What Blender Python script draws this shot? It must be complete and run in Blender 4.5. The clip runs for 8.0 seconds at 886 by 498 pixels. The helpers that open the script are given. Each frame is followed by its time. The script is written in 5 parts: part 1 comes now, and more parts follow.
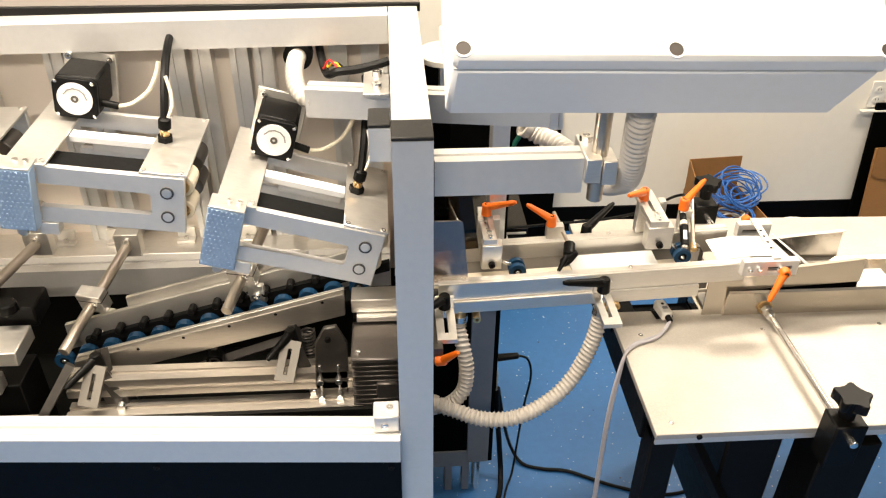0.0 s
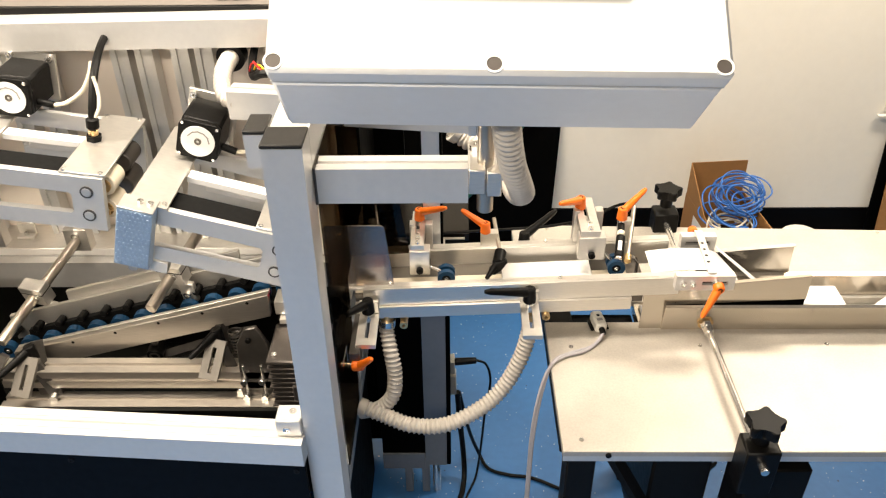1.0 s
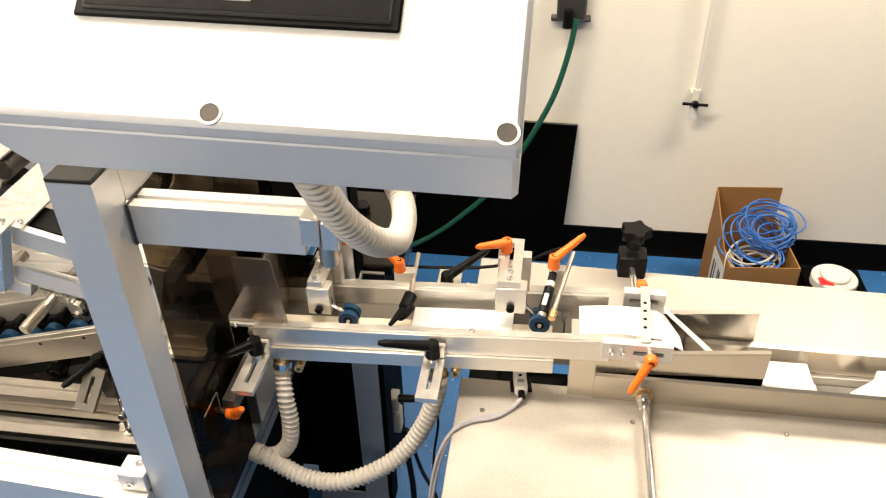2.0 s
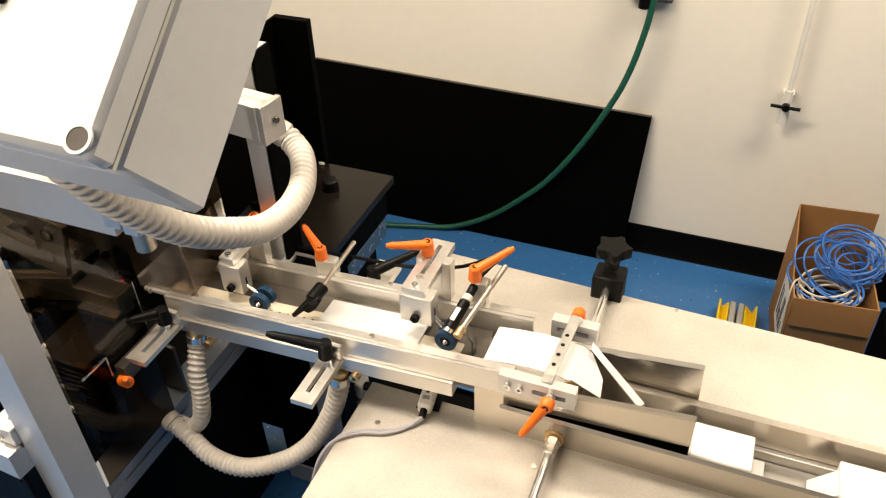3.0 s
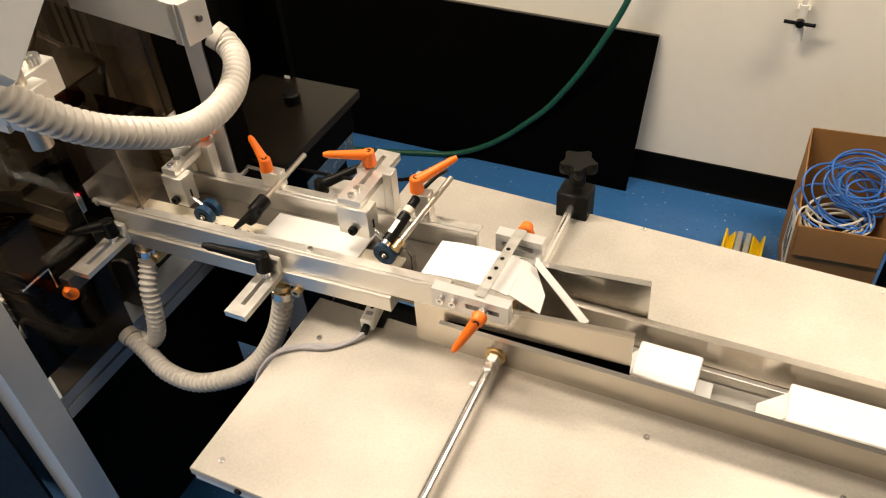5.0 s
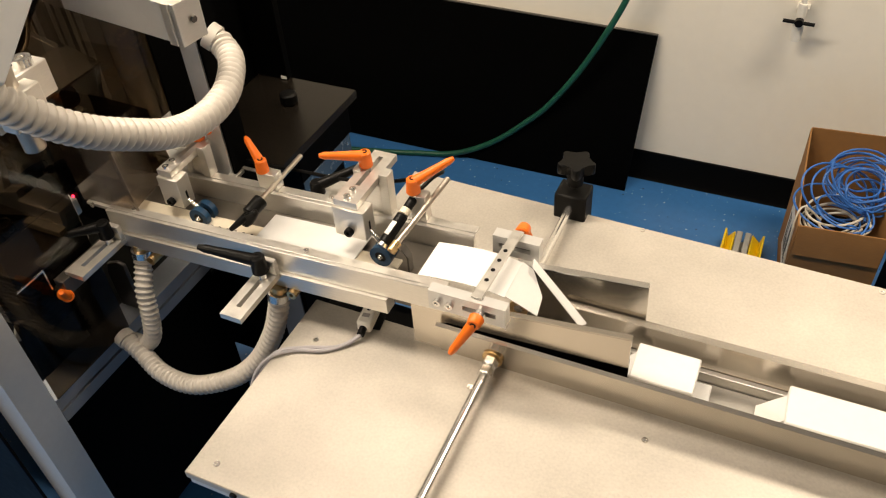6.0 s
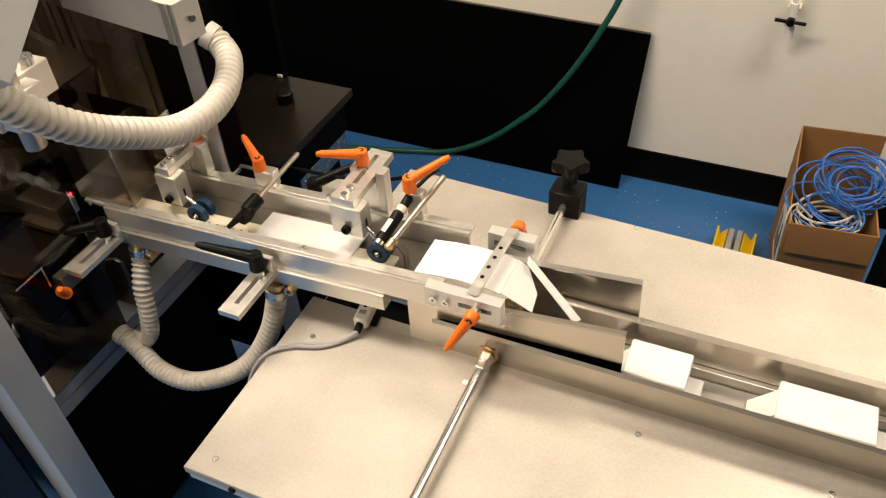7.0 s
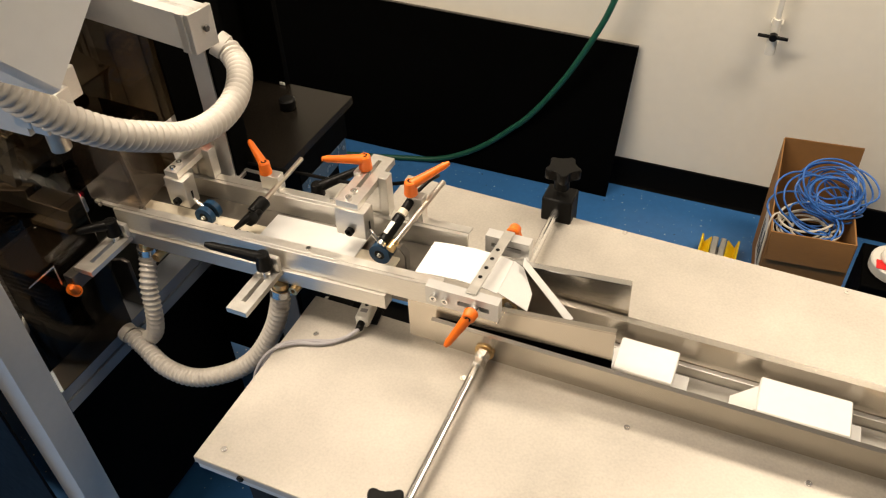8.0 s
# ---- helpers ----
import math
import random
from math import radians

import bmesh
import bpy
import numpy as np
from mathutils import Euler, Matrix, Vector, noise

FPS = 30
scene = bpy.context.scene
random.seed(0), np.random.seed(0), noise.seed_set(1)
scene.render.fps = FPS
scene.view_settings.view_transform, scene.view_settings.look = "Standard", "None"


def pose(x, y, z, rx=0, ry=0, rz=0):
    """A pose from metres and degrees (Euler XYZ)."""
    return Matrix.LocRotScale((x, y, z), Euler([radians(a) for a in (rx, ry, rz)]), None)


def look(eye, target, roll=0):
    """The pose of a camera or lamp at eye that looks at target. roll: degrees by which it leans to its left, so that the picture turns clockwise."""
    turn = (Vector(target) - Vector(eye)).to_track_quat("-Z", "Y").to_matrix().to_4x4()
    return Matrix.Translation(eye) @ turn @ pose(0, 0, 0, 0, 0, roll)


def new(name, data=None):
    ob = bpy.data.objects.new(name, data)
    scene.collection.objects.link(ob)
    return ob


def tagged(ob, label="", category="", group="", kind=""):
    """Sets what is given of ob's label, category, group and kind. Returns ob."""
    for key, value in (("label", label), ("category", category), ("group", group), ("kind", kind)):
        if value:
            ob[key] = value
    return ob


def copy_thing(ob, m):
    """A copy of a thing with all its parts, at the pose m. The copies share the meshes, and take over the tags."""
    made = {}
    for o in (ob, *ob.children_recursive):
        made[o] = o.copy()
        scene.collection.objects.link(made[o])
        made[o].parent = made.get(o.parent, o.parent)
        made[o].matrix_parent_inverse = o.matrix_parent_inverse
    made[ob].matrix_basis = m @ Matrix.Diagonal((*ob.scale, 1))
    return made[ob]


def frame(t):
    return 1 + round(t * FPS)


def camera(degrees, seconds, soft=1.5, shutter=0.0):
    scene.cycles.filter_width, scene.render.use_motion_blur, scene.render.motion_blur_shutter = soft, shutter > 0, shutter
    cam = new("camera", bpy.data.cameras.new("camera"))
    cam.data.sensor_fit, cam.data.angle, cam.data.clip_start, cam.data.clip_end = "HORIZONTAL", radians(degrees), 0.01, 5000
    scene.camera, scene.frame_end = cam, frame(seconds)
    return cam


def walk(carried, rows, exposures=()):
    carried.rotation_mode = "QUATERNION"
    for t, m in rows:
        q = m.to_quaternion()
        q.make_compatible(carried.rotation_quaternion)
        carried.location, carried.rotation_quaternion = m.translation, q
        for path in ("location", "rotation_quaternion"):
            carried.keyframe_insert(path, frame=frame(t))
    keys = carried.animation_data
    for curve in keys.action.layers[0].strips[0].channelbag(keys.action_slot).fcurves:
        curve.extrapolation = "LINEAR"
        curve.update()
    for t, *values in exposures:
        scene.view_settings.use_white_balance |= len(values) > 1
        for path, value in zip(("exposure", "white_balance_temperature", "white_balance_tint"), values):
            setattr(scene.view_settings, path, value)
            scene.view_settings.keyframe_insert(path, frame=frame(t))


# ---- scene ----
cam = camera(57.83, 8.0, soft=1.2)
PATH = [
    (0, (0.0628, -0.1124, 1.9685), (0.1819, 1.5412, 0.8498), 0.56),
    (0.5, (0.1488, -0.1053, 1.9732), (0.2426, 1.5430, 0.8444), -0.38),
    (1, (0.3439, -0.0921, 1.9815), (0.3099, 1.5549, 0.8474), -0.82),
    (1.5, (0.4608, -0.0052, 1.9782), (0.3317, 1.6364, 0.8431), -0.77),
    (2, (0.6701, 0.1585, 1.9473), (0.4276, 1.7697, 0.7875), -1.09),
    (2.2, (0.7560, 0.2100, 1.9409), (0.4566, 1.8059, 0.7732), -2.15),
    (3.3, (1.0985, 0.4624, 1.8833), (0.4229, 1.8677, 0.6309), -1.25),
    (3.5, (1.1254, 0.4824, 1.8688), (0.4371, 1.8651, 0.5982), -1.33),
    (4, (1.1555, 0.4837, 1.8524), (0.4636, 1.8395, 0.5551), -2.99),
    (4.5, (1.1753, 0.4798, 1.8347), (0.4963, 1.8089, 0.5033), -4.06),
    (6, (1.1773, 0.4924, 1.8248), (0.5013, 1.8187, 0.4891), -4.27),
    (6.5, (1.1783, 0.4894, 1.8280), (0.5092, 1.8171, 0.4902), -4.11),
    (7, (1.1784, 0.4810, 1.8342), (0.5190, 1.8102, 0.4932), -3.86),
    (7.5, (1.1807, 0.4668, 1.8411), (0.5278, 1.8018, 0.5026), -3.58),
    (8, (1.1800, 0.4255, 1.8678), (0.5491, 1.7817, 0.5401), -2.44),
]
walk(cam, [(t, look(eye, target, roll)) for t, eye, target, roll in PATH],
     [(0.0, 0.35, 7150, 12), (2.0, 0.34, 7250, 12), (3.3, 0.04, 7400, 13), (4.7, -0.05, 7450, 13), (6.0, -0.19, 7500, 13), (8.0, -0.20, 7500, 13)])

# ---- light ----
world = bpy.data.worlds.new("world")
scene.world = world
world.use_nodes = True
world.node_tree.nodes["Background"].inputs[0].default_value = (0.9, 0.93, 1.0, 1)
world.node_tree.nodes["Background"].inputs[1].default_value = 0.05


def area_lamp(x, y, z, sx, sy, watts, colour):
    data = bpy.data.lights.new("ceiling_lamp", "AREA")
    data.shape, data.size, data.size_y, data.energy, data.color = "RECTANGLE", sx, sy, watts, colour
    ob = new("ceiling_lamp", data)
    ob.matrix_world = pose(x, y, z)
    return ob


LAMP = (1.0, 0.93, 0.82)
LAMPS = [(-1.1, 1.05, 48), (0.1, 1.30, 44), (2.0, 2.2, 43), (-1.1, -1.0, 35), (0.0, -1.0, 40)]
CEIL = 2.75
for lx, ly, lw in LAMPS:
    area_lamp(lx, ly, CEIL - 0.03, 1.15, 0.3, lw, LAMP)


# ---- materials ----
def material(name, colour, rough=0.5, metal=0.0, grain=60.0, vary=0.12, bump=0.0, bump_scale=200.0, stretch=(1, 1, 1), spread=0.0, stain=3.0, spec=0.5, rvar=0.04):
    """A principled surface with fine grain, broad stains and relief, in object space metres."""
    m = bpy.data.materials.new(name)
    m.use_nodes = True
    nt = m.node_tree
    b = nt.nodes["Principled BSDF"]
    b.inputs["Roughness"].default_value, b.inputs["Metallic"].default_value = rough, metal
    b.inputs["Specular IOR Level"].default_value = spec
    tc = nt.nodes.new("ShaderNodeTexCoord")
    mp = nt.nodes.new("ShaderNodeMapping")
    mp.inputs["Scale"].default_value = stretch
    nt.links.new(tc.outputs["Object"], mp.inputs["Vector"])
    fine = nt.nodes.new("ShaderNodeTexNoise")
    fine.inputs["Scale"].default_value, fine.inputs["Detail"].default_value = grain, 5
    broad = nt.nodes.new("ShaderNodeTexNoise")
    broad.inputs["Scale"].default_value, broad.inputs["Detail"].default_value = stain, 3
    nt.links.new(mp.outputs[0], fine.inputs["Vector"])
    nt.links.new(tc.outputs["Object"], broad.inputs["Vector"])
    add = nt.nodes.new("ShaderNodeMath")
    add.operation = "ADD"
    nt.links.new(fine.outputs["Fac"], add.inputs[0])
    nt.links.new(broad.outputs["Fac"], add.inputs[1])
    rng = nt.nodes.new("ShaderNodeMapRange")
    rng.inputs["From Min"].default_value, rng.inputs["From Max"].default_value = 0.6, 1.4
    rng.inputs["To Min"].default_value, rng.inputs["To Max"].default_value = 1 - vary, 1 + vary
    nt.links.new(add.outputs[0], rng.inputs["Value"])
    last = rng.outputs[0]
    if spread:
        info = nt.nodes.new("ShaderNodeObjectInfo")
        r2 = nt.nodes.new("ShaderNodeMapRange")
        r2.inputs["To Min"].default_value, r2.inputs["To Max"].default_value = 1 - spread, 1 + spread
        nt.links.new(info.outputs["Random"], r2.inputs["Value"])
        mul = nt.nodes.new("ShaderNodeMath")
        mul.operation = "MULTIPLY"
        nt.links.new(last, mul.inputs[0])
        nt.links.new(r2.outputs[0], mul.inputs[1])
        last = mul.outputs[0]
    mix = nt.nodes.new("ShaderNodeVectorMath")
    mix.operation = "SCALE"
    mix.inputs[0].default_value = colour
    nt.links.new(last, mix.inputs["Scale"])
    nt.links.new(mix.outputs[0], b.inputs["Base Color"])
    rr = nt.nodes.new("ShaderNodeMapRange")
    rr.inputs["From Min"].default_value, rr.inputs["From Max"].default_value = 0.3, 0.7
    rr.inputs["To Min"].default_value, rr.inputs["To Max"].default_value = max(rough - rvar, 0.02), min(rough + rvar, 1)
    nt.links.new(fine.outputs["Fac"], rr.inputs["Value"])
    nt.links.new(rr.outputs[0], b.inputs["Roughness"])
    if bump:
        n2 = nt.nodes.new("ShaderNodeTexNoise")
        n2.inputs["Scale"].default_value, n2.inputs["Detail"].default_value = bump_scale, 4
        nt.links.new(mp.outputs[0], n2.inputs["Vector"])
        bp = nt.nodes.new("ShaderNodeBump")
        bp.inputs["Strength"].default_value, bp.inputs["Distance"].default_value = bump, 0.002
        nt.links.new(n2.outputs["Fac"], bp.inputs["Height"])
        nt.links.new(bp.outputs[0], b.inputs["Normal"])
    return m


ALU = material("aluminium_milled", (0.74, 0.71, 0.66), 0.39, 0.86, 60, 0.10, 0.05, 120, (1, 2, 14), 0.05, rvar=0.07)
ANOD = material("aluminium_anodised", (0.70, 0.69, 0.67), 0.40, 0.60, 70, 0.05, 0.05, 300, spread=0.03)
ANOD_GREY = material("aluminium_grey", (0.22, 0.24, 0.27), 0.45, 0.4, 60, 0.08, 0.05, 200)
SHEET = material("galvanised_sheet", (0.53, 0.49, 0.435), 0.50, 0.55, 240, 0.17, 0.10, 300, (1, 1, 1), 0.02, 9.0, rvar=0.10)
STAIN = material("stainless_sheet", (0.64, 0.58, 0.50), 0.24, 0.9, 25, 0.012, 0.0, 60, (1, 1, 1), 0.02, 1.5, rvar=0.008)
BRUSHED = material("brushed_aluminium", (0.50, 0.46, 0.41), 0.38, 0.9, 40, 0.16, 0.04, 90, (1, 4, 14), rvar=0.06)
STEEL = material("bright_steel", (0.78, 0.76, 0.73), 0.22, 0.95, 200, 0.10)
SHAFT = material("ground_steel_shaft", (0.52, 0.46, 0.39), 0.32, 0.85, 150, 0.02, rvar=0.0)
DARKSTEEL = material("dark_bracket_steel", (0.12, 0.11, 0.10), 0.36, 0.8, 80, 0.12, 0.05)
BLACK = material("black_plastic", (0.0035, 0.0033, 0.0031), 0.42, 0, 120, 0.25, 0.06, 500, spec=0.15)
BLACKCAP = material("black_cap_plastic", (0.013, 0.012, 0.011), 0.5, 0, 120, 0.2, 0.1, 700, spec=0.35)
BLACKPANEL = material("black_laminate", (0.0012, 0.0012, 0.0011), 0.6, 0, 40, 0.3, 0.03, 90, spec=0.025)
BLACKMETAL = material("black_painted_steel", (0.004, 0.0038, 0.0036), 0.5, 0, 90, 0.3, 0.08, 300, spec=0.15)
BROWNTOP = material("dark_powder_coat", (0.008, 0.0062, 0.0046), 0.26, 0, 200, 0.2, 0.0, 900, spec=0.22, rvar=0.01)
NAVY = material("navy_skirt_panel", (0.0015, 0.0022, 0.0042), 0.6, 0, 60, 0.2, 0.03, 100, spec=0.08)
ORANGE = material("orange_plastic", (0.90, 0.17, 0.012), 0.42, 0, 100, 0.08, 0.08, 600)
BLUEWHEEL = material("blue_polyurethane", (0.006, 0.040, 0.092), 0.42, 0, 90, 0.18, 0.05, 400, spec=0.3)
WHITEPLASTIC = material("white_enclosure_plastic", (0.83, 0.83, 0.82), 0.38, 0, 60, 0.03, 0.08, 500)
HOSE = material("white_pvc_hose", (0.52, 0.48, 0.43), 0.38, 0, 40, 0.05, 0.05, 150)
CABLEGREY = material("grey_cable", (0.40, 0.38, 0.40), 0.5, 0, 80, 0.1)
CABLECREAM = material("cream_cable", (0.72, 0.66, 0.52), 0.5, 0, 80, 0.1)
CABLEBLUE = material("blue_cable", (0.030, 0.155, 0.50), 0.42, 0, 80, 0.15)
CABLEWHITE = material("white_cable", (0.66, 0.60, 0.50), 0.5, 0, 80, 0.1)
GREENHOSE = material("green_hose", (0.006, 0.085, 0.052), 0.4, 0, 60, 0.2, 0.1, 200)
CARD = material("cardboard", (0.31, 0.145, 0.044), 0.8, 0, 50, 0.12, 0.15, 120, (1, 1, 5))
CARDIN = material("cardboard_inside", (0.26, 0.120, 0.036), 0.85, 0, 50, 0.12, 0.15, 120)
PAPER = material("white_carton_board", (0.76, 0.75, 0.73), 0.55, 0, 80, 0.03, 0.04, 200)
LABEL = material("label_paper", (0.72, 0.70, 0.66), 0.6, 0, 80, 0.05)
INK = material("printed_ink", (0.05, 0.05, 0.05), 0.6)
GREYINK = material("printed_grey", (0.30, 0.28, 0.27), 0.6)
YELLOW = material("yellow_plastic", (0.80, 0.55, 0.02), 0.45, 0, 60, 0.1)
GREYPLASTIC = material("grey_plastic", (0.32, 0.31, 0.28), 0.5, 0, 60, 0.1)
BRASS = material("brass", (0.70, 0.48, 0.24), 0.3, 0.9, 100, 0.1)
IVORY = material("ivory_roller", (0.74, 0.66, 0.52), 0.4, 0, 60, 0.08)
BELT = material("black_rubber_belt", (0.004, 0.004, 0.004), 0.7, 0, 90, 0.2, spec=0.15)
GREYBELT = material("grey_belt", (0.34, 0.32, 0.29), 0.5, 0.2, 60, 0.1)
INNERPANEL = material("cream_back_panel", (0.88, 0.79, 0.70), 0.45, 0.0, 20, 0.04)
# Dark pan colour deepened to hold the shade low inside the machine.
CAVITY = material("cavity_shade_black", (0.006, 0.006, 0.005), 0.45, 0.0, 40, 0.2, spec=0.15)
# Wall colour darkened to cut the light that unseen walls bounce back.
DIMWALL = material("unseen_wall_dimmed", (0.22, 0.20, 0.17), 0.8, 0, 30, 0.03)
# Darker aluminium, for the bed between the rails.
DARKPROF = material("dark_profile", (0.21, 0.19, 0.165), 0.42, 0.9, 30, 0.10, 0, 60, (1, 4, 10), rvar=0.04)
GREYPLATE = material("grey_beige_plate", (0.20, 0.18, 0.155), 0.4, 0.3, 60, 0.1)
CASTDARK = material("cast_motor_housing", (0.13, 0.115, 0.105), 0.36, 0.85, 90, 0.1, 0.1, 200)
WALLPAINT = material("cream_wall_paint", (0.84, 0.79, 0.69), 0.7, 0, 30, 0.025, 0.08, 90, stain=1.2)
# Greyed so that the unseen ceiling sends down less bounce light.
CEILPAINT = material("ceiling_dimmed", (0.42, 0.40, 0.37), 0.8, 0, 30, 0.03)
VINYLBASE = material("black_vinyl_base", (0.002, 0.002, 0.002), 0.5, 0, 60, 0.2, spec=0.05)
COVER = material("brown_tinted_cover", (0.15, 0.132, 0.118), 0.55, 0.0, 30, 0.05)
OUTLET = material("outlet_plastic", (0.76, 0.73, 0.66), 0.4, 0, 40, 0.02)
RED = material("red_lens", (0.8, 0.02, 0.02), 0.3)
LENSGREY = material("screen_glass", (0.055, 0.055, 0.055), 0.22, 0, 40, 0.05)
BLUEPLATE = material("blue_grey_plate", (0.045, 0.085, 0.14), 0.25, 0, 60, 0.1)
WELL = material("shaded_screw_head", (0.11, 0.095, 0.085), 0.5, 0.3)
TREAD = material("blue_filmed_plate", (0.30, 0.42, 0.58), 0.35, 0.35, 60, 0.08)
SCREEN_W = material("screen_key_white", (0.8, 0.8, 0.8), 0.4)
PCBGREEN = material("green_printed_label", (0.05, 0.22, 0.08), 0.5)


def floor_material():
    m = material("blue_speckled_vinyl", (0.030, 0.146, 0.375), 0.34, 0, 40, 0.12, 0.05, 60, stain=2.0)
    nt = m.node_tree
    b = nt.nodes["Principled BSDF"]
    base = b.inputs["Base Color"].links[0].from_socket
    tc = nt.nodes.new("ShaderNodeTexCoord")
    last = base
    for scale, size, colour in ((30, 0.072, (0.58, 0.60, 0.60, 1)), (45, 0.075, (0.35, 0.42, 0.50, 1)), (17, 0.05, (0.02, 0.03, 0.05, 1))):
        v = nt.nodes.new("ShaderNodeTexVoronoi")
        v.inputs["Scale"].default_value = scale
        nt.links.new(tc.outputs["Object"], v.inputs["Vector"])
        n = nt.nodes.new("ShaderNodeTexNoise")
        n.inputs["Scale"].default_value = scale * 3
        nt.links.new(tc.outputs["Object"], n.inputs["Vector"])
        mad = nt.nodes.new("ShaderNodeMath")
        mad.operation = "MULTIPLY_ADD"
        nt.links.new(n.outputs["Fac"], mad.inputs[0])
        mad.inputs[1].default_value = 0.12
        nt.links.new(v.outputs["Distance"], mad.inputs[2])
        lt = nt.nodes.new("ShaderNodeMath")
        lt.operation = "LESS_THAN"
        lt.inputs[1].default_value = size + 0.06
        nt.links.new(mad.outputs[0], lt.inputs[0])
        mx = nt.nodes.new("ShaderNodeMixRGB")
        nt.links.new(lt.outputs[0], mx.inputs[0])
        nt.links.new(last, mx.inputs[1])
        mx.inputs[2].default_value = colour
        last = mx.outputs[0]
    nt.links.new(last, b.inputs["Base Color"])
    return m


FLOORMAT = floor_material()


def clear_material(name, tint, rough=0.04, haze=0.0, gloss_share=0.02):
    m = bpy.data.materials.new(name)
    m.use_nodes = True
    nt = m.node_tree
    nt.nodes.clear()
    out = nt.nodes.new("ShaderNodeOutputMaterial")
    clear = nt.nodes.new("ShaderNodeBsdfTransparent")
    clear.inputs[0].default_value = (*tint, 1)
    gloss = nt.nodes.new("ShaderNodeBsdfGlossy")
    gloss.inputs["Roughness"].default_value = rough
    mix = nt.nodes.new("ShaderNodeMixShader")
    mix.inputs[0].default_value = gloss_share
    dull = nt.nodes.new("ShaderNodeBsdfDiffuse")
    dull.inputs[0].default_value = (0.50, 0.43, 0.35, 1)
    veil = nt.nodes.new("ShaderNodeMixShader")
    veil.inputs[0].default_value = haze
    nt.links.new(clear.outputs[0], veil.inputs[1])
    nt.links.new(dull.outputs[0], veil.inputs[2])
    nt.links.new(veil.outputs[0], mix.inputs[1])
    nt.links.new(gloss.outputs[0], mix.inputs[2])
    nt.links.new(mix.outputs[0], out.inputs[0])
    return m


ACRYL = clear_material("smoked_acrylic", (0.55, 0.47, 0.39), 0.22, 0.16, 0.22)
# Side guard tint holds the interior's dimness; the brown rear sheet shares it.
ACRYL_SIDE = clear_material("dark_tinted_acrylic", (0.30, 0.26, 0.21), 0.02)


# ---- building helpers ----
PLACE = {}


def thing(name, label, category, group="", kind="", at=(0, 0, 0), m=None):
    ob = new(name)
    ob.empty_display_size = 0.05
    ob.matrix_basis = m if m is not None else pose(*at)
    PLACE[ob] = ob.matrix_basis.copy()
    return tagged(ob, label, category, group, kind)


def finish(bm, name, mat, smooth=False):
    me = bpy.data.meshes.new(name)
    bmesh.ops.recalc_face_normals(bm, faces=bm.faces)
    bm.to_mesh(me)
    bm.free()
    me.materials.append(mat)
    if smooth:
        for p in me.polygons:
            p.use_smooth = True
        me.set_sharp_from_angle(angle=radians(40))
    return me


def part(name, bm, mat, parent, label="", local=False, smooth=True):
    """One mesh under a thing or part; its bmesh is in world metres unless local."""
    if not local:
        bm.transform(PLACE[parent].inverted())
    ob = new(name, finish(bm, name, mat, smooth))
    ob.parent = parent
    PLACE[ob] = PLACE[parent].copy()
    return tagged(ob, label)


def solo(name, bm, mat, label, category, group="", kind="", smooth=True):
    """A thing that is one mesh, its origin at its base."""
    xs = [v.co.copy() for v in bm.verts]
    base = Vector((sum(v.x for v in xs) / len(xs), sum(v.y for v in xs) / len(xs), min(v.z for v in xs)))
    bm.transform(Matrix.Translation(-base))
    ob = new(name, finish(bm, name, mat, smooth))
    ob.location = base
    PLACE[ob] = Matrix.Translation(base)
    return tagged(ob, label, category, group, kind)


def B():
    return bmesh.new()


def bx(bm, x0, x1, y0, y1, z0, z1, bev=0.001, m=None):
    r = bmesh.ops.create_cube(bm, size=1)
    vs = r["verts"]
    for v in vs:
        v.co = Vector((x0 + (v.co.x + 0.5) * (x1 - x0), y0 + (v.co.y + 0.5) * (y1 - y0), z0 + (v.co.z + 0.5) * (z1 - z0)))
    if bev:
        es = list({e for v in vs for e in v.link_edges})
        vs = bmesh.ops.bevel(bm, geom=es, offset=bev, segments=1, affect="EDGES", clamp_overlap=True)["verts"]
    if m is not None:
        bmesh.ops.transform(bm, matrix=m, verts=list(set(vs)))
    return bm


def basis(d):
    d = Vector(d).normalized()
    u = d.orthogonal().normalized() if abs(d.z) > 0.999 else Vector((0, 0, 1)).cross(d).normalized()
    return d, u, d.cross(u)


def rings(bm, path, radii, seg=12, closed=(True, True)):
    """A skin of circles along a path of points, with a radius each."""
    path = [Vector(p) for p in path]
    n = len(path)
    d, u, w = basis(path[1] - path[0])
    prev = None
    for i, p in enumerate(path):
        t = (path[min(i + 1, n - 1)] - path[max(i - 1, 0)])
        t = t.normalized() if t.length > 1e-9 else d
        u = (u - t * u.dot(t)).normalized()
        w = t.cross(u)
        ring = [bm.verts.new(p + radii[i] * (math.cos(2 * math.pi * k / seg) * u + math.sin(2 * math.pi * k / seg) * w)) for k in range(seg)]
        if prev:
            for k in range(seg):
                bm.faces.new((prev[k], prev[(k + 1) % seg], ring[(k + 1) % seg], ring[k]))
        elif closed[0]:
            bm.faces.new(ring[::-1])
        prev = ring
    if closed[1]:
        bm.faces.new(prev)
    return bm


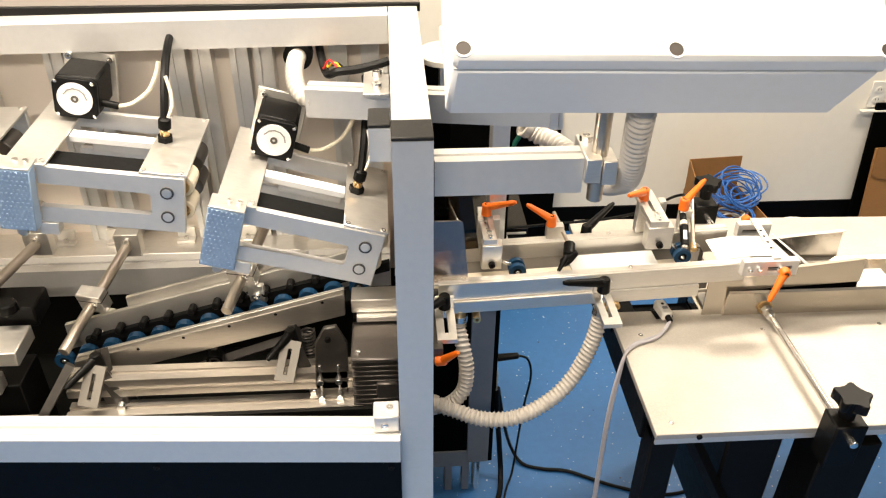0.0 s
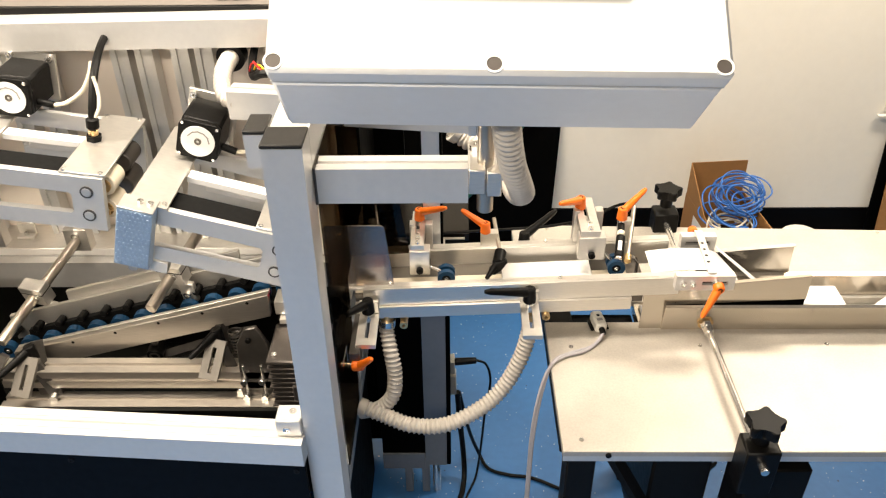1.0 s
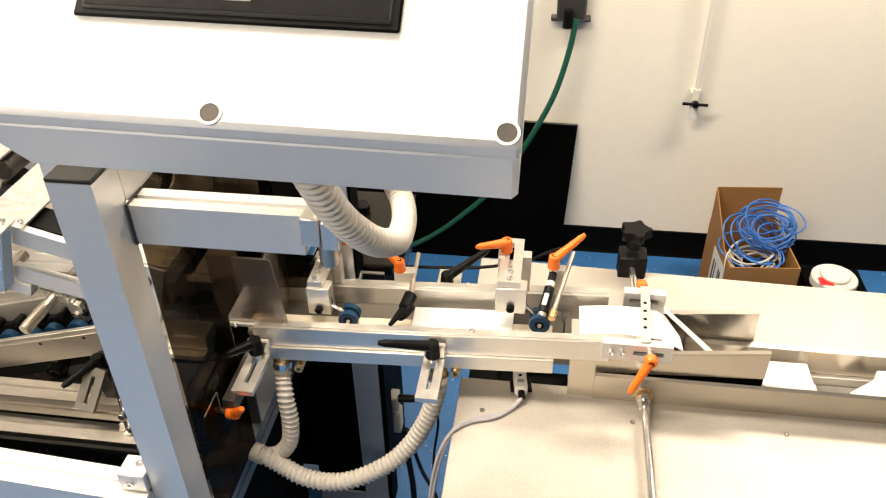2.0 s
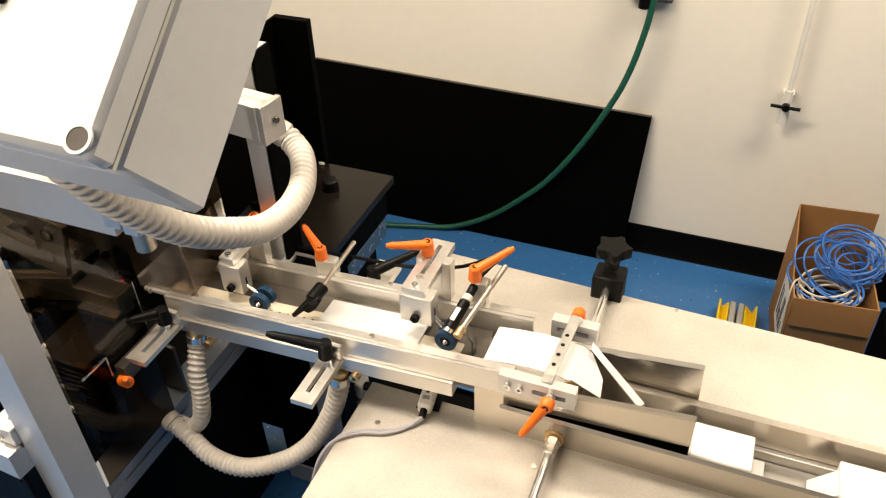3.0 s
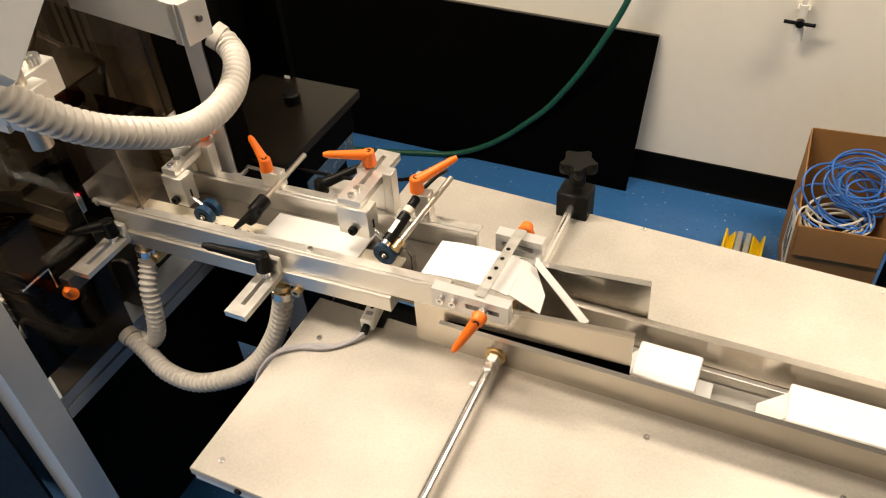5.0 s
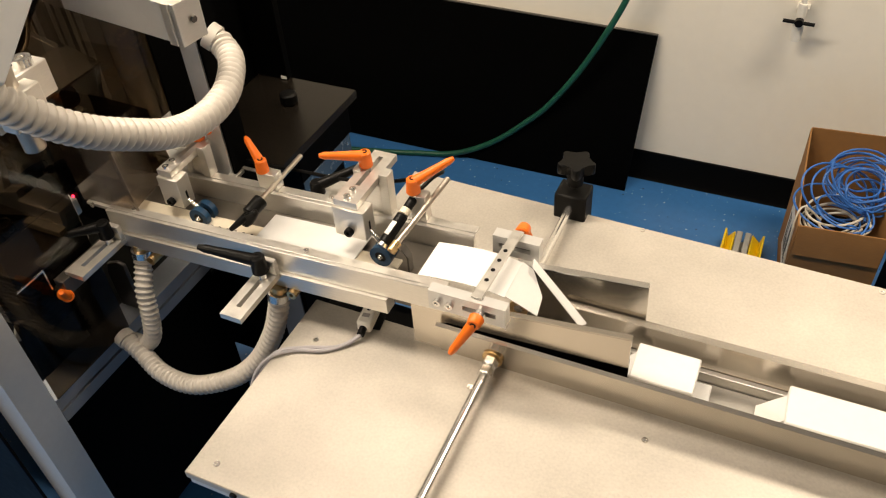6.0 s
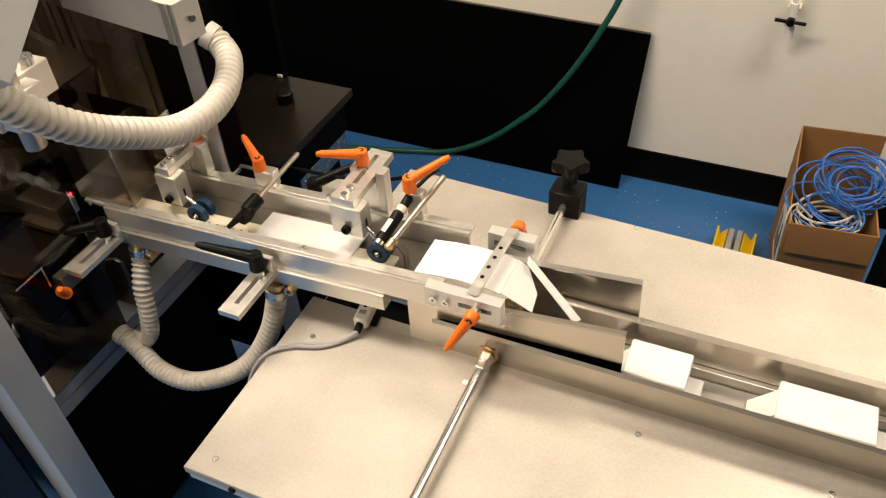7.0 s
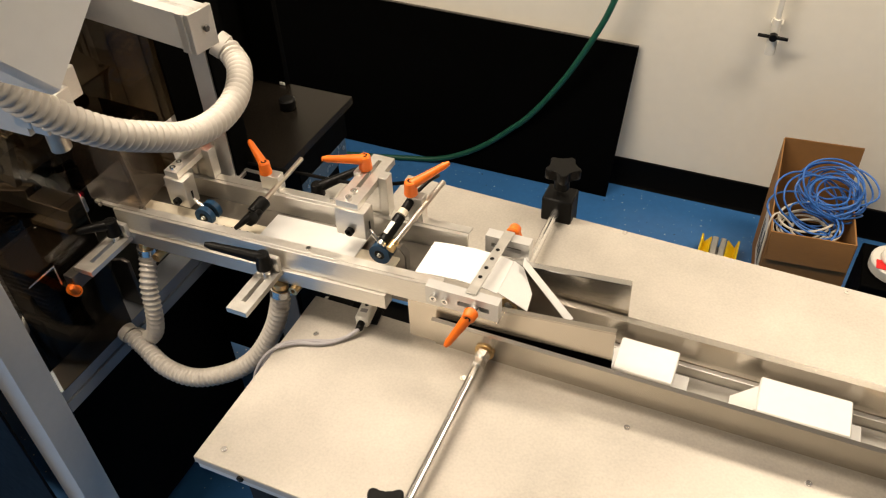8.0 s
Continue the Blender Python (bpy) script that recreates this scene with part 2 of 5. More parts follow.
def cyl(bm, a, b, r, seg=16, bev=0.0008, r2=None):
    a, b = Vector(a), Vector(b)
    d = (b - a).normalized()
    r2 = r if r2 is None else r2
    bev = min(bev, r * 0.5, (b - a).length * 0.3)
    pts = [a, a + d * bev, b - d * bev, b]
    d0, u, w = basis(d)
    prev = None
    for p, rad in zip(pts, (r - bev, r, r2, r2 - bev)):
        ring = [bm.verts.new(p + rad * (math.cos(2 * math.pi * k / seg) * u + math.sin(2 * math.pi * k / seg) * w)) for k in range(seg)]
        if prev:
            for k in range(seg):
                bm.faces.new((prev[k], prev[(k + 1) % seg], ring[(k + 1) % seg], ring[k]))
        else:
            bm.faces.new(ring[::-1])
        prev = ring
    bm.faces.new(prev)
    return bm


def tube_ring(bm, a, b, r_out, r_in, seg=24):
    """A pipe with a bore."""
    a, b = Vector(a), Vector(b)
    d, u, w = basis(b - a)
    loops = []
    for p, r in ((a, r_in), (a, r_out), (b, r_out), (b, r_in)):
        loops.append([bm.verts.new(p + r * (math.cos(2 * math.pi * k / seg) * u + math.sin(2 * math.pi * k / seg) * w)) for k in range(seg)])
    for i in range(4):
        la, lb = loops[i], loops[(i + 1) % 4]
        for k in range(seg):
            bm.faces.new((la[k], la[(k + 1) % seg], lb[(k + 1) % seg], lb[k]))
    return bm


def spline(pts, step=0.01):
    """Catmull-Rom through points, in even steps."""
    pts = [Vector(p) for p in pts]
    ext = [2 * pts[0] - pts[1]] + pts + [2 * pts[-1] - pts[-2]]
    out = []
    for i in range(1, len(ext) - 2):
        p0, p1, p2, p3 = ext[i - 1:i + 3]
        n = max(6, int((p2 - p1).length / step * 3))
        for k in range(n):
            t = k / n
            out.append(0.5 * ((2 * p1) + (p2 - p0) * t + (2 * p0 - 5 * p1 + 4 * p2 - p3) * t * t + (3 * p1 - p0 - 3 * p2 + p3) * t ** 3))
    out.append(pts[-1])
    even, left = [out[0]], step
    for a, b in zip(out, out[1:]):
        seg = (b - a).length
        while seg >= left and seg > 0:
            a = a + (b - a) * (left / seg)
            even.append(a)
            seg = (b - a).length
            left = step
        left -= seg
    return even + [out[-1]]


def cable(bm, pts, r, step=0.012, seg=8):
    p = spline(pts, step)
    return rings(bm, p, [r] * len(p), seg)


def corrugated(bm, pts, r, pitch=0.0112, depth=0.0036, seg=18, shape=(0.0, 0.30, 0.85, 1.0, 1.0, 0.85, 0.30)):
    """A hose with a raised helical rib."""
    p = spline(pts, pitch / 7)
    n = len(p)
    d, u, w = basis(p[1] - p[0])
    prev = None
    for i, c in enumerate(p):
        t = (p[min(i + 1, n - 1)] - p[max(i - 1, 0)]).normalized()
        u = (u - t * u.dot(t)).normalized()
        w = t.cross(u)
        ring = []
        for k in range(seg):
            ph = (i + 7 * k / seg) % 7
            a, b = shape[int(ph)], shape[(int(ph) + 1) % 7]
            rad = r - depth * (a + (b - a) * (ph - int(ph)))
            an = 2 * math.pi * k / seg
            ring.append(bm.verts.new(c + rad * (math.cos(an) * u + math.sin(an) * w)))
        if prev:
            for k in range(seg):
                bm.faces.new((prev[k], prev[(k + 1) % seg], ring[(k + 1) % seg], ring[k]))
        prev = ring
    return bm


def prism(bm, outline, axis, a, b, bev=0.0):
    """A flat outline of 2D points drawn out along x, y or z from a to b."""
    def at(p, c):
        return {"x": (c, p[0], p[1]), "y": (p[0], c, p[1]), "z": (p[0], p[1], c)}[axis]
    f0 = [bm.verts.new(at(p, a)) for p in outline]
    f1 = [bm.verts.new(at(p, b)) for p in outline]
    n = len(outline)
    faces = [bm.faces.new(f0[::-1]), bm.faces.new(f1)]
    for k in range(n):
        faces.append(bm.faces.new((f0[k], f0[(k + 1) % n], f1[(k + 1) % n], f1[k])))
    if bev:
        es = list({e for f in faces for e in f.edges})
        bmesh.ops.bevel(bm, geom=es, offset=bev, segments=1, affect="EDGES", clamp_overlap=True)
    return bm


def slotted(c0, c1, h0, h1, sides, w=0.008, d=0.006):
    """Outline of a box section with a groove in the middle of the sides named of b, r, t, l."""
    cm, hm = (c0 + c1) / 2, (h0 + h1) / 2
    o = [(c0, h0)]
    if "b" in sides:
        o += [(cm - w / 2, h0), (cm - w / 2, h0 + d), (cm + w / 2, h0 + d), (cm + w / 2, h0)]
    o.append((c1, h0))
    if "r" in sides:
        o += [(c1, hm - w / 2), (c1 - d, hm - w / 2), (c1 - d, hm + w / 2), (c1, hm + w / 2)]
    o.append((c1, h1))
    if "t" in sides:
        o += [(cm + w / 2, h1), (cm + w / 2, h1 - d), (cm - w / 2, h1 - d), (cm - w / 2, h1)]
    o.append((c0, h1))
    if "l" in sides:
        o += [(c0, hm + w / 2), (c0 + d, hm + w / 2), (c0 + d, hm - w / 2), (c0, hm - w / 2)]
    return o


def profile_x(bm, x0, x1, y0, y1, z0, z1, sides="t", w=0.008):
    return prism(bm, slotted(y0, y1, z0, z1, sides, w), "x", x0, x1)


def profile_y(bm, y0, y1, x0, x1, z0, z1, sides="t", w=0.008):
    return prism(bm, slotted(x0, x1, z0, z1, sides, w), "y", y0, y1)


def profile_z(bm, z0, z1, x0, x1, y0, y1, sides="", w=0.008):
    return prism(bm, slotted(x0, x1, y0, y1, sides, w), "z", z0, z1)


def screw(parent, p, normal, r=0.0045, h=0.004, mat=None, name="screw"):
    """A socket-head screw whose head stands on p."""
    p, n = Vector(p), Vector(normal).normalized()
    bm = tube_ring(B(), p - n * 0.001, p + n * h, r, r * 0.5, 12)
    cyl(bm, p - n * 0.001, p + n * h * 0.45, r * 0.52, 6, 0)
    return part(name, bm, mat or STEEL, parent)


def slot_plate(bm, x0, x1, y0, y1, z0, z1, sx0, sx1, sy0, sy1):
    """A flat bar with a through slot, lying."""
    bx(bm, x0, sx0, y0, y1, z0, z1, 0)
    bx(bm, sx1, x1, y0, y1, z0, z1, 0)
    bx(bm, sx0, sx1, y0, sy0, z0, z1, 0)
    bx(bm, sx0, sx1, sy1, y1, z0, z1, 0)
    bmesh.ops.remove_doubles(bm, verts=bm.verts, dist=1e-5)
    return bm


def clamp_lever(piv, tip, down=(0, 0, -1), hub=0.03, r=0.011, mat=None, label="", group="clamp levers", stud=0.012):
    """A clamping lever: hub with a screw in its top, and a tapering arm."""
    mat = mat or ORANGE
    piv, tip, down = Vector(piv), Vector(tip), Vector(down).normalized()
    foot = piv + down * hub
    t = thing("clamp_lever", label, "clamp lever", group, at=tuple(foot + down * stud))
    bm = cyl(B(), foot, piv, r, 18, 0.002, r * 0.86)
    arm = tip - piv
    flat = piv + down * r * 0.75
    n = 9
    pts = [flat + (tip - flat) * (k / (n - 1)) for k in range(n)]
    rad = [r * (0.80 - 0.32 * min(1, k / (n - 2))) for k in range(n)]
    rad[-2], rad[-1] = r * 0.52, r * 0.30
    rings(bm, pts, rad, 12)
    part("handle", bm, mat, t)
    part("screw", tube_ring(B(), piv - down * 0.0006, piv + down * 0.003, r * 0.42, r * 0.2, 12), BLACKMETAL, t, "black socket screw")
    part("stud", cyl(B(), foot, foot + down * stud, r * 0.62, 12), STEEL, t, "steel threaded stud")
    return t


def wheel(p, axis, r, w, label, group):
    p, a = Vector(p), Vector(axis).normalized()
    t = thing("roller_wheel", label, "wheel", group, at=tuple(p - Vector((0, 0, r))))
    bm = B()
    tube_ring(bm, p - a * w / 2, p + a * w / 2, r, r * 0.5, 28)
    bmesh.ops.bevel(bm, geom=[e for e in bm.edges if e.calc_face_angle(0) > 1.0], offset=w * 0.22, segments=2, affect="EDGES", clamp_overlap=True)
    part("tyre", bm, BLUEWHEEL, t, "dark blue rubber tyre")
    part("hub", tube_ring(B(), p - a * w * 0.45, p + a * w * 0.45, r * 0.5, r * 0.22, 20), BLACK, t, "black bearing hub")
    part("axle_bolt", cyl(B(), p - a * w * 0.62, p + a * w * 0.62, r * 0.22, 12), STEEL, t)
    return t


# ---- the room ----
WALL_Y, WEST, EAST, SOUTH = 2.93, -2.6, 4.2, -2.6
solo("floor", bx(B(), WEST, EAST, SOUTH, WALL_Y, -0.05, 0.0, 0), FLOORMAT, "blue vinyl floor with white speckles", "floor", kind="structure")
solo("ceiling", bx(B(), WEST, EAST, SOUTH, WALL_Y, CEIL, CEIL + 0.05, 0), CEILPAINT, "plain unseen ceiling, greyed to lower its bounce light", "ceiling", kind="structure")
solo("wall_north", bx(B(), WEST - 0.1, EAST + 0.1, WALL_Y, WALL_Y + 0.1, -0.05, CEIL + 0.05, 0), WALLPAINT, "plaster wall, cream where seen, darkened where unseen", "wall", kind="structure")
# South, west and east walls are unseen; their dark colour lowers the fill.
solo("wall_south", bx(B(), WEST - 0.1, EAST + 0.1, SOUTH - 0.1, SOUTH, -0.05, CEIL + 0.05, 0), DIMWALL, "plaster wall, cream where seen, darkened where unseen", "wall", kind="structure")
solo("wall_west", bx(B(), WEST - 0.1, WEST, SOUTH, WALL_Y, -0.05, CEIL + 0.05, 0), DIMWALL, "plaster wall, cream where seen, darkened where unseen", "wall", kind="structure")
solo("wall_east", bx(B(), EAST, EAST + 0.1, SOUTH, WALL_Y, -0.05, CEIL + 0.05, 0), DIMWALL, "plaster wall, cream where seen, darkened where unseen", "wall", kind="structure")
bm = prism(B(), [(WALL_Y, 0.0), (WALL_Y - 0.016, 0.0), (WALL_Y - 0.006, 0.012), (WALL_Y - 0.005, 0.115), (WALL_Y, 0.118)], "x", WEST, EAST)
solo("baseboard", bm, VINYLBASE, "black vinyl cove base along the wall", "baseboard", kind="structure")
for lx, ly, lw in LAMPS:
    t = thing("ceiling_light", "flat white fluorescent ceiling light", "ceiling light", "ceiling lights", at=(lx, ly, CEIL))
    bm = B()
    for a in ((lx - 0.6, lx + 0.6, ly - 0.18, ly - 0.155), (lx - 0.6, lx + 0.6, ly + 0.155, ly + 0.18), (lx - 0.6, lx - 0.578, ly - 0.155, ly + 0.155), (lx + 0.578, lx + 0.6, ly - 0.155, ly + 0.155)):
        bx(bm, *a, CEIL - 0.04, CEIL, 0.002)
    part("frame", bm, WHITEPLASTIC, t)

# wall outlet
t = thing("wall_outlet", "ivory double wall outlet with cover plate", "outlet", at=(2.112, WALL_Y, 0.57))
part("cover_plate", bx(B(), 2.077, 2.147, WALL_Y - 0.008, WALL_Y, 0.575, 0.692, 0.003), OUTLET, t)
for cz in (0.610, 0.655):
    s = part("socket", prism(B(), [(2.112 + 0.017 * math.cos(a * math.pi / 8), cz + 0.014 * math.sin(a * math.pi / 8)) for a in range(16)], "y", WALL_Y - 0.0105, WALL_Y - 0.007), OUTLET, t)
    for dx in (-0.006, 0.006):
        part("slot", bx(B(), 2.112 + dx - 0.001, 2.112 + dx + 0.001, WALL_Y - 0.0112, WALL_Y - 0.010, cz - 0.002, cz + 0.007, 0), INK, s)
part("shelf_lip", bx(B(), 2.05, 2.16, WALL_Y - 0.03, WALL_Y - 0.009, 0.562, 0.568, 0.001), OUTLET, t)

# large black board against the wall
PB, PT = Vector((0.0, 2.832, 0.0)), Vector((0.0, 2.922, 0.592))
lean = math.degrees(math.atan2(PT.y - PB.y, PT.z - PB.z))
t = thing("black_board", "large matt black board leaning against the wall", "board", at=(-0.2, 2.832, 0.0))
m = pose(0, 2.832, 0.0, -lean, 0, 0)
bm = prism(B(), [(-1.15, 0.0), (0.744, 0.0), (0.774, 0.580), (-1.15, 0.622)], "y", -0.010, 0.0, 0.001)
bmesh.ops.transform(bm, matrix=m, verts=bm.verts)
part("sheet", bm, BLACKPANEL, t)
bm = prism(B(), [(-1.15, 0.6225), (0.774, 0.5805), (0.774, 0.5835), (-1.15, 0.6255)], "y", -0.0125, 0.002)
bmesh.ops.transform(bm, matrix=m, verts=bm.verts)
part("edge_strip", bm, DARKSTEEL, t, "thin grey edge strip")

# brown and black boards farther along the wall
t = thing("black_board", "tall black board leaning against the wall", "board", at=(2.4, 2.85, 0.0))
part("sheet", bx(B(), 2.115, 2.75, -0.012, 0.0, 0.0, 0.60, 0.001, pose(0, 2.86, 0, -6, 0, 0)), BLACKPANEL, t)
t = thing("cardboard_sheet", "flat brown cardboard sheet with a torn paper corner", "cardboard", at=(2.45, 2.8, 0.0))
part("sheet", bx(B(), 2.135, 2.72, -0.012, 0.0, 0.0, 0.42, 0.001, pose(0, 2.80, 0, -8, 0, 0)), CARD, t)
bm = prism(B(), [(2.140, 0.30), (2.165, 0.285), (2.20, 0.28), (2.26, 0.275), (2.32, 0.30), (2.36, 0.36), (2.34, 0.425), (2.14, 0.425)], "y", -0.018, -0.013)
bmesh.ops.transform(bm, matrix=pose(0, 2.80, 0, -8, 0, 0), verts=bm.verts)
part("torn_paper", bm, CARDIN, t, "crumpled brown packing paper")

# air drop on the wall
t = thing("air_drop", "white plastic pipe drop with a black tee valve on the wall", "valve", at=(1.177, 2.89, 0.649))
part("pipe", cyl(B(), (1.177, 2.885, 0.749), (1.18, 2.885, 1.75), 0.0085, 12), OUTLET, t)
part("valve_body", cyl(cyl(B(), (1.177, 2.885, 0.694), (1.177, 2.885, 0.754), 0.013, 14), (1.177, 2.885, 0.639), (1.177, 2.885, 0.689), 0.016, 14), OUTLET, t)
part("valve_handle", cyl(cyl(B(), (1.132, 2.866, 0.704), (1.22, 2.866, 0.701), 0.0055, 10), (1.177, 2.856, 0.703), (1.177, 2.884, 0.703), 0.012, 12), BLACK, t, "black tee handle")
part("clip", bx(B(), 1.16, 1.196, 2.895, 2.93, 0.724, 0.734, 0.001), OUTLET, t)
part("clip", bx(B(), 1.16, 1.198, 2.895, 2.93, 1.50, 1.51, 0.001), OUTLET, t)

# hose reel outlet and the green hose
t = thing("hose_outlet", "dark grey wall bracket with hose outlet", "bracket", at=(0.718, 2.90, 0.98))
part("body", bx(B(), 0.668, 0.768, 2.875, 2.93, 0.985, 1.12, 0.006), DARKSTEEL, t)
part("collar", cyl(B(), (0.708, 2.855, 0.97), (0.708, 2.855, 1.03), 0.018, 16), BLACK, t)
part("base_foot", bx(B(), 0.65, 0.786, 2.89, 2.93, 0.978, 0.990, 0.002), DARKSTEEL, t)
GH = [(0.735, 2.855, 1.0), (0.722, 2.852, 0.90), (0.690, 2.848, 0.76), (0.645, 2.845, 0.64), (0.55, 2.84, 0.455), (0.44, 2.84, 0.290), (0.35, 2.838, 0.195), (0.257, 2.832, 0.112), (0.16, 2.82, 0.052), (0.06, 2.80, 0.018), (-0.05, 2.775, 0.0115), (-0.2, 2.735, 0.0115), (-0.40, 2.70, 0.0115), (-0.7, 2.72, 0.0115)]
solo("air_hose", cable(B(), GH, 0.0105, 0.015, 12), GREENHOSE, "dark green air hose hanging from the wall onto the floor", "hose")

# cardboard box with cables
t = thing("cardboard_box", "open brown cardboard box full of cables", "box", at=(1.46, 2.56, 0.0))
CX0, CX1, CY0, CY1, CZ = 1.296, 1.534, 2.462, 2.764, 0.30
t.matrix_basis = Matrix.Translation((1.415, 2.61, 0)) @ pose(0, 0, 0, 0, 0, 5) @ Matrix.Translation((-1.415, -2.61, 0)) @ t.matrix_basis
part("base", bx(B(), CX0, CX1, CY0, CY1, 0.0, 0.005, 0), CARD, t)
part("side_panel", bx(B(), CX0, CX0 + 0.005, CY0, CY1, 0.005, CZ, 0.0005), CARD, t)
part("side_panel", bx(B(), CX1 - 0.005, CX1, CY0, CY1, 0.005, CZ, 0.0005), CARD, t)
part("back_panel", bx(B(), CX0 + 0.005, CX1 - 0.005, CY1 - 0.005, CY1, 0.005, CZ, 0.0005), CARDIN, t)
part("front_panel", bx(B(), CX0 + 0.005, CX1 - 0.005, CY0, CY0 + 0.005, 0.005, CZ, 0.0005), CARD, t)
part("flap", bx(B(), CX0 + 0.004, CX1 - 0.004, -0.004, 0.0, 0.0, 0.135, 0.0005, pose(0, CY1, CZ, -3, 0, 0)), CARDIN, t, "raised rear flap")
bm = prism(B(), [(CY0 + 0.01, CZ), (CY1 - 0.004, CZ), (CY1 - 0.002, CZ + 0.135), (CY1 - 0.06, CZ + 0.10), (CY0 + 0.10, CZ + 0.012)], "x", CX0 + 0.0005, CX0 + 0.0045)
part("flap", bm, CARD, t, "slanted torn side flap")
part("flap", bx(B(), CX0 + 0.004, CX1 - 0.004, -0.004, 0.0, -0.10, 0.004, 0.0005, pose(0, CY0 - 0.001, CZ, -3, 0, 0)), CARD, t, "front flap folded down")
lab = part("shipping_label", bx(B(), CX0 - 0.0012, CX0 - 0.0002, CY0 + 0.04, CY0 + 0.19, 0.07, 0.26, 0), LABEL, t, "white shipping label with bars")
for k in range(6):
    part("print_bar", bx(B(), CX0 - 0.0020, CX0 - 0.0013, CY0 + 0.055 + k * 0.020, CY0 + 0.063 + k * 0.020 + (k % 2) * 0.006, 0.10, 0.15 + 0.07 * (k % 3 > 0), 0), INK, lab)
lab = part("printed_sticker", bx(B(), 1.35, 1.42, CY0 - 0.0013, CY0 - 0.0003, 0.08, 0.14, 0), LABEL, t, "small sticker with green mark")
part("green_mark", prism(B(), [(1.385 + 0.014 * math.cos(a * math.pi / 7), 0.12 + 0.012 * math.sin(a * math.pi / 7)) for a in range(14)], "y", CY0 - 0.0022, CY0 - 0.0014), PCBGREEN, lab)


def coil(name, mat, label, centre, radius, turns, r, seed, tilt, squash=0.7, loose=0.15, thick=0.03):
    """Hand-wound cable: turns of uneven size about an axis tilted back from the vertical."""
    rnd = random.Random(seed)
    m = Matrix.Translation(centre) @ pose(0, 0, 0, tilt[0], tilt[1], tilt[2])
    pts = []
    for k in range(turns * 9):
        a = k * 2 * math.pi / 9
        if k % 9 == 0:
            size, ox, oy, oz = radius * rnd.uniform(1 - loose, 1 + loose), rnd.uniform(-1, 1) * radius * loose, rnd.uniform(-1, 1) * radius * loose, rnd.uniform(-thick, thick)
        wob = size * rnd.uniform(0.97, 1.03)
        pts.append(m @ Vector((ox + wob * math.cos(a), oy + squash * wob * math.sin(a), oz + 0.008 * math.sin(a + seed))))
    return solo(name, cable(B(), pts, r, 0.012, 7), mat, label, "cable")


coil("blue_cable", CABLEBLUE, "tangled coil of blue network cable in the box", (1.455, 2.645, 0.352), 0.078, 11, 0.0030, 3, (58, -12, -22), 0.74, 0.30, 0.040)
coil("blue_cable", CABLEBLUE, "loose loops of blue network cable in the box", (1.440, 2.630, 0.345), 0.100, 6, 0.0030, 8, (46, 26, 30), 0.66, 0.36, 0.045)
coil("blue_cable", CABLEBLUE, "low strands of blue network cable in the box", (1.405, 2.575, 0.290), 0.088, 4, 0.0030, 21, (18, 12, -15), 0.72, 0.32, 0.030)
coil("white_cable", CABLEWHITE, "tangled white cable lying in the box", (1.400, 2.560, 0.270), 0.080, 5, 0.0036, 5, (16, -6, 25), 0.62, 0.28, 0.022)
solo("white_cable", cable(B(), [(1.37, 2.54, 0.27), (1.33, 2.535, 0.305), (1.312, 2.52, 0.318), (1.302, 2.50, 0.30), (1.301, 2.475, 0.22), (1.304, 2.452, 0.12), (1.304, 2.44, 0.01)], 0.0030), CABLEWHITE, "white cable hanging over the box edge", "cable")
# Dark filler block gives the box interior its shade below the cables.
solo("packing_paper", bx(B(), CX0 + 0.030, CX1 - 0.030, CY0 + 0.030, CY1 - 0.030, 0.006, 0.16, 0.01), BROWNTOP, "dark block added for the shade inside the box", "packing")

# white and red device behind the table
t = thing("spool", "white plastic reel with a red label on the floor box", "reel", at=(1.635, 2.485, 0.0))
part("box", bx(B(), 1.575, 1.775, 2.385, 2.585, 0.0, 0.235, 0.004), BLACKPANEL, t, "black box")
part("reel", cyl(cyl(B(), (1.665, 2.485, 0.235), (1.665, 2.485, 0.27), 0.075, 24, 0.004), (1.665, 2.485, 0.27), (1.665, 2.485, 0.285), 0.05, 20, 0.004), OUTLET, t)
part("red_label", bx(B(), 1.605, 1.65, 2.43, 2.47, 0.2705, 0.2725, 0.0005), RED, t)

# yellow tool caddy on the floor
t = thing("tool_holder", "yellow plastic holder with grey ribs on the floor", "holder", at=(1.181, 2.656, 0.0))
for x0, x1 in ((1.116, 1.151), (1.241, 1.201)):
    s = 1 if x1 > x0 else -1
    bm = prism(B(), [(x0, 0.0), (x1, 0.0), (x1, 0.048), (x1 - s * 0.004, 0.052), (x0 + s * 0.012, 0.022), (x0 + s * 0.006, 0.058), (x0, 0.058)], "y", 2.551, 2.674, 0.001)
    part("side", bm, YELLOW, t)
for x0, x1 in ((1.153, 1.173), (1.18, 1.199)):
    part("rib", bx(B(), x0, x1, 2.551, 2.678, 0.0, 0.055, 0.003), GREYPLASTIC, t)
part("base", bx(B(), 1.116, 1.241, 2.546, 2.676, 0.0, 0.012, 0.002), GREYPLASTIC, t)


# ---- outfeed table ----
TZ, TX0, TX1 = 0.855, 0.535, 2.60
t = thing("outfeed_table", "outfeed table with bare sheet metal top and black steel stand", "table", at=(1.5, 1.27, 0.0))
part("near_top", bx(B(), TX0, TX1, 0.897, 1.262, TZ - 0.014, TZ, 0.0015), SHEET, t, "galvanised sheet metal top with screws")
part("far_top", prism(B(), [(TX0, 1.332), (TX1, 1.332), (TX1, 1.585), (TX0, 1.653)], "z", TZ - 0.014, TZ, 0.0015), SHEET, t, "galvanised sheet metal top with screws")
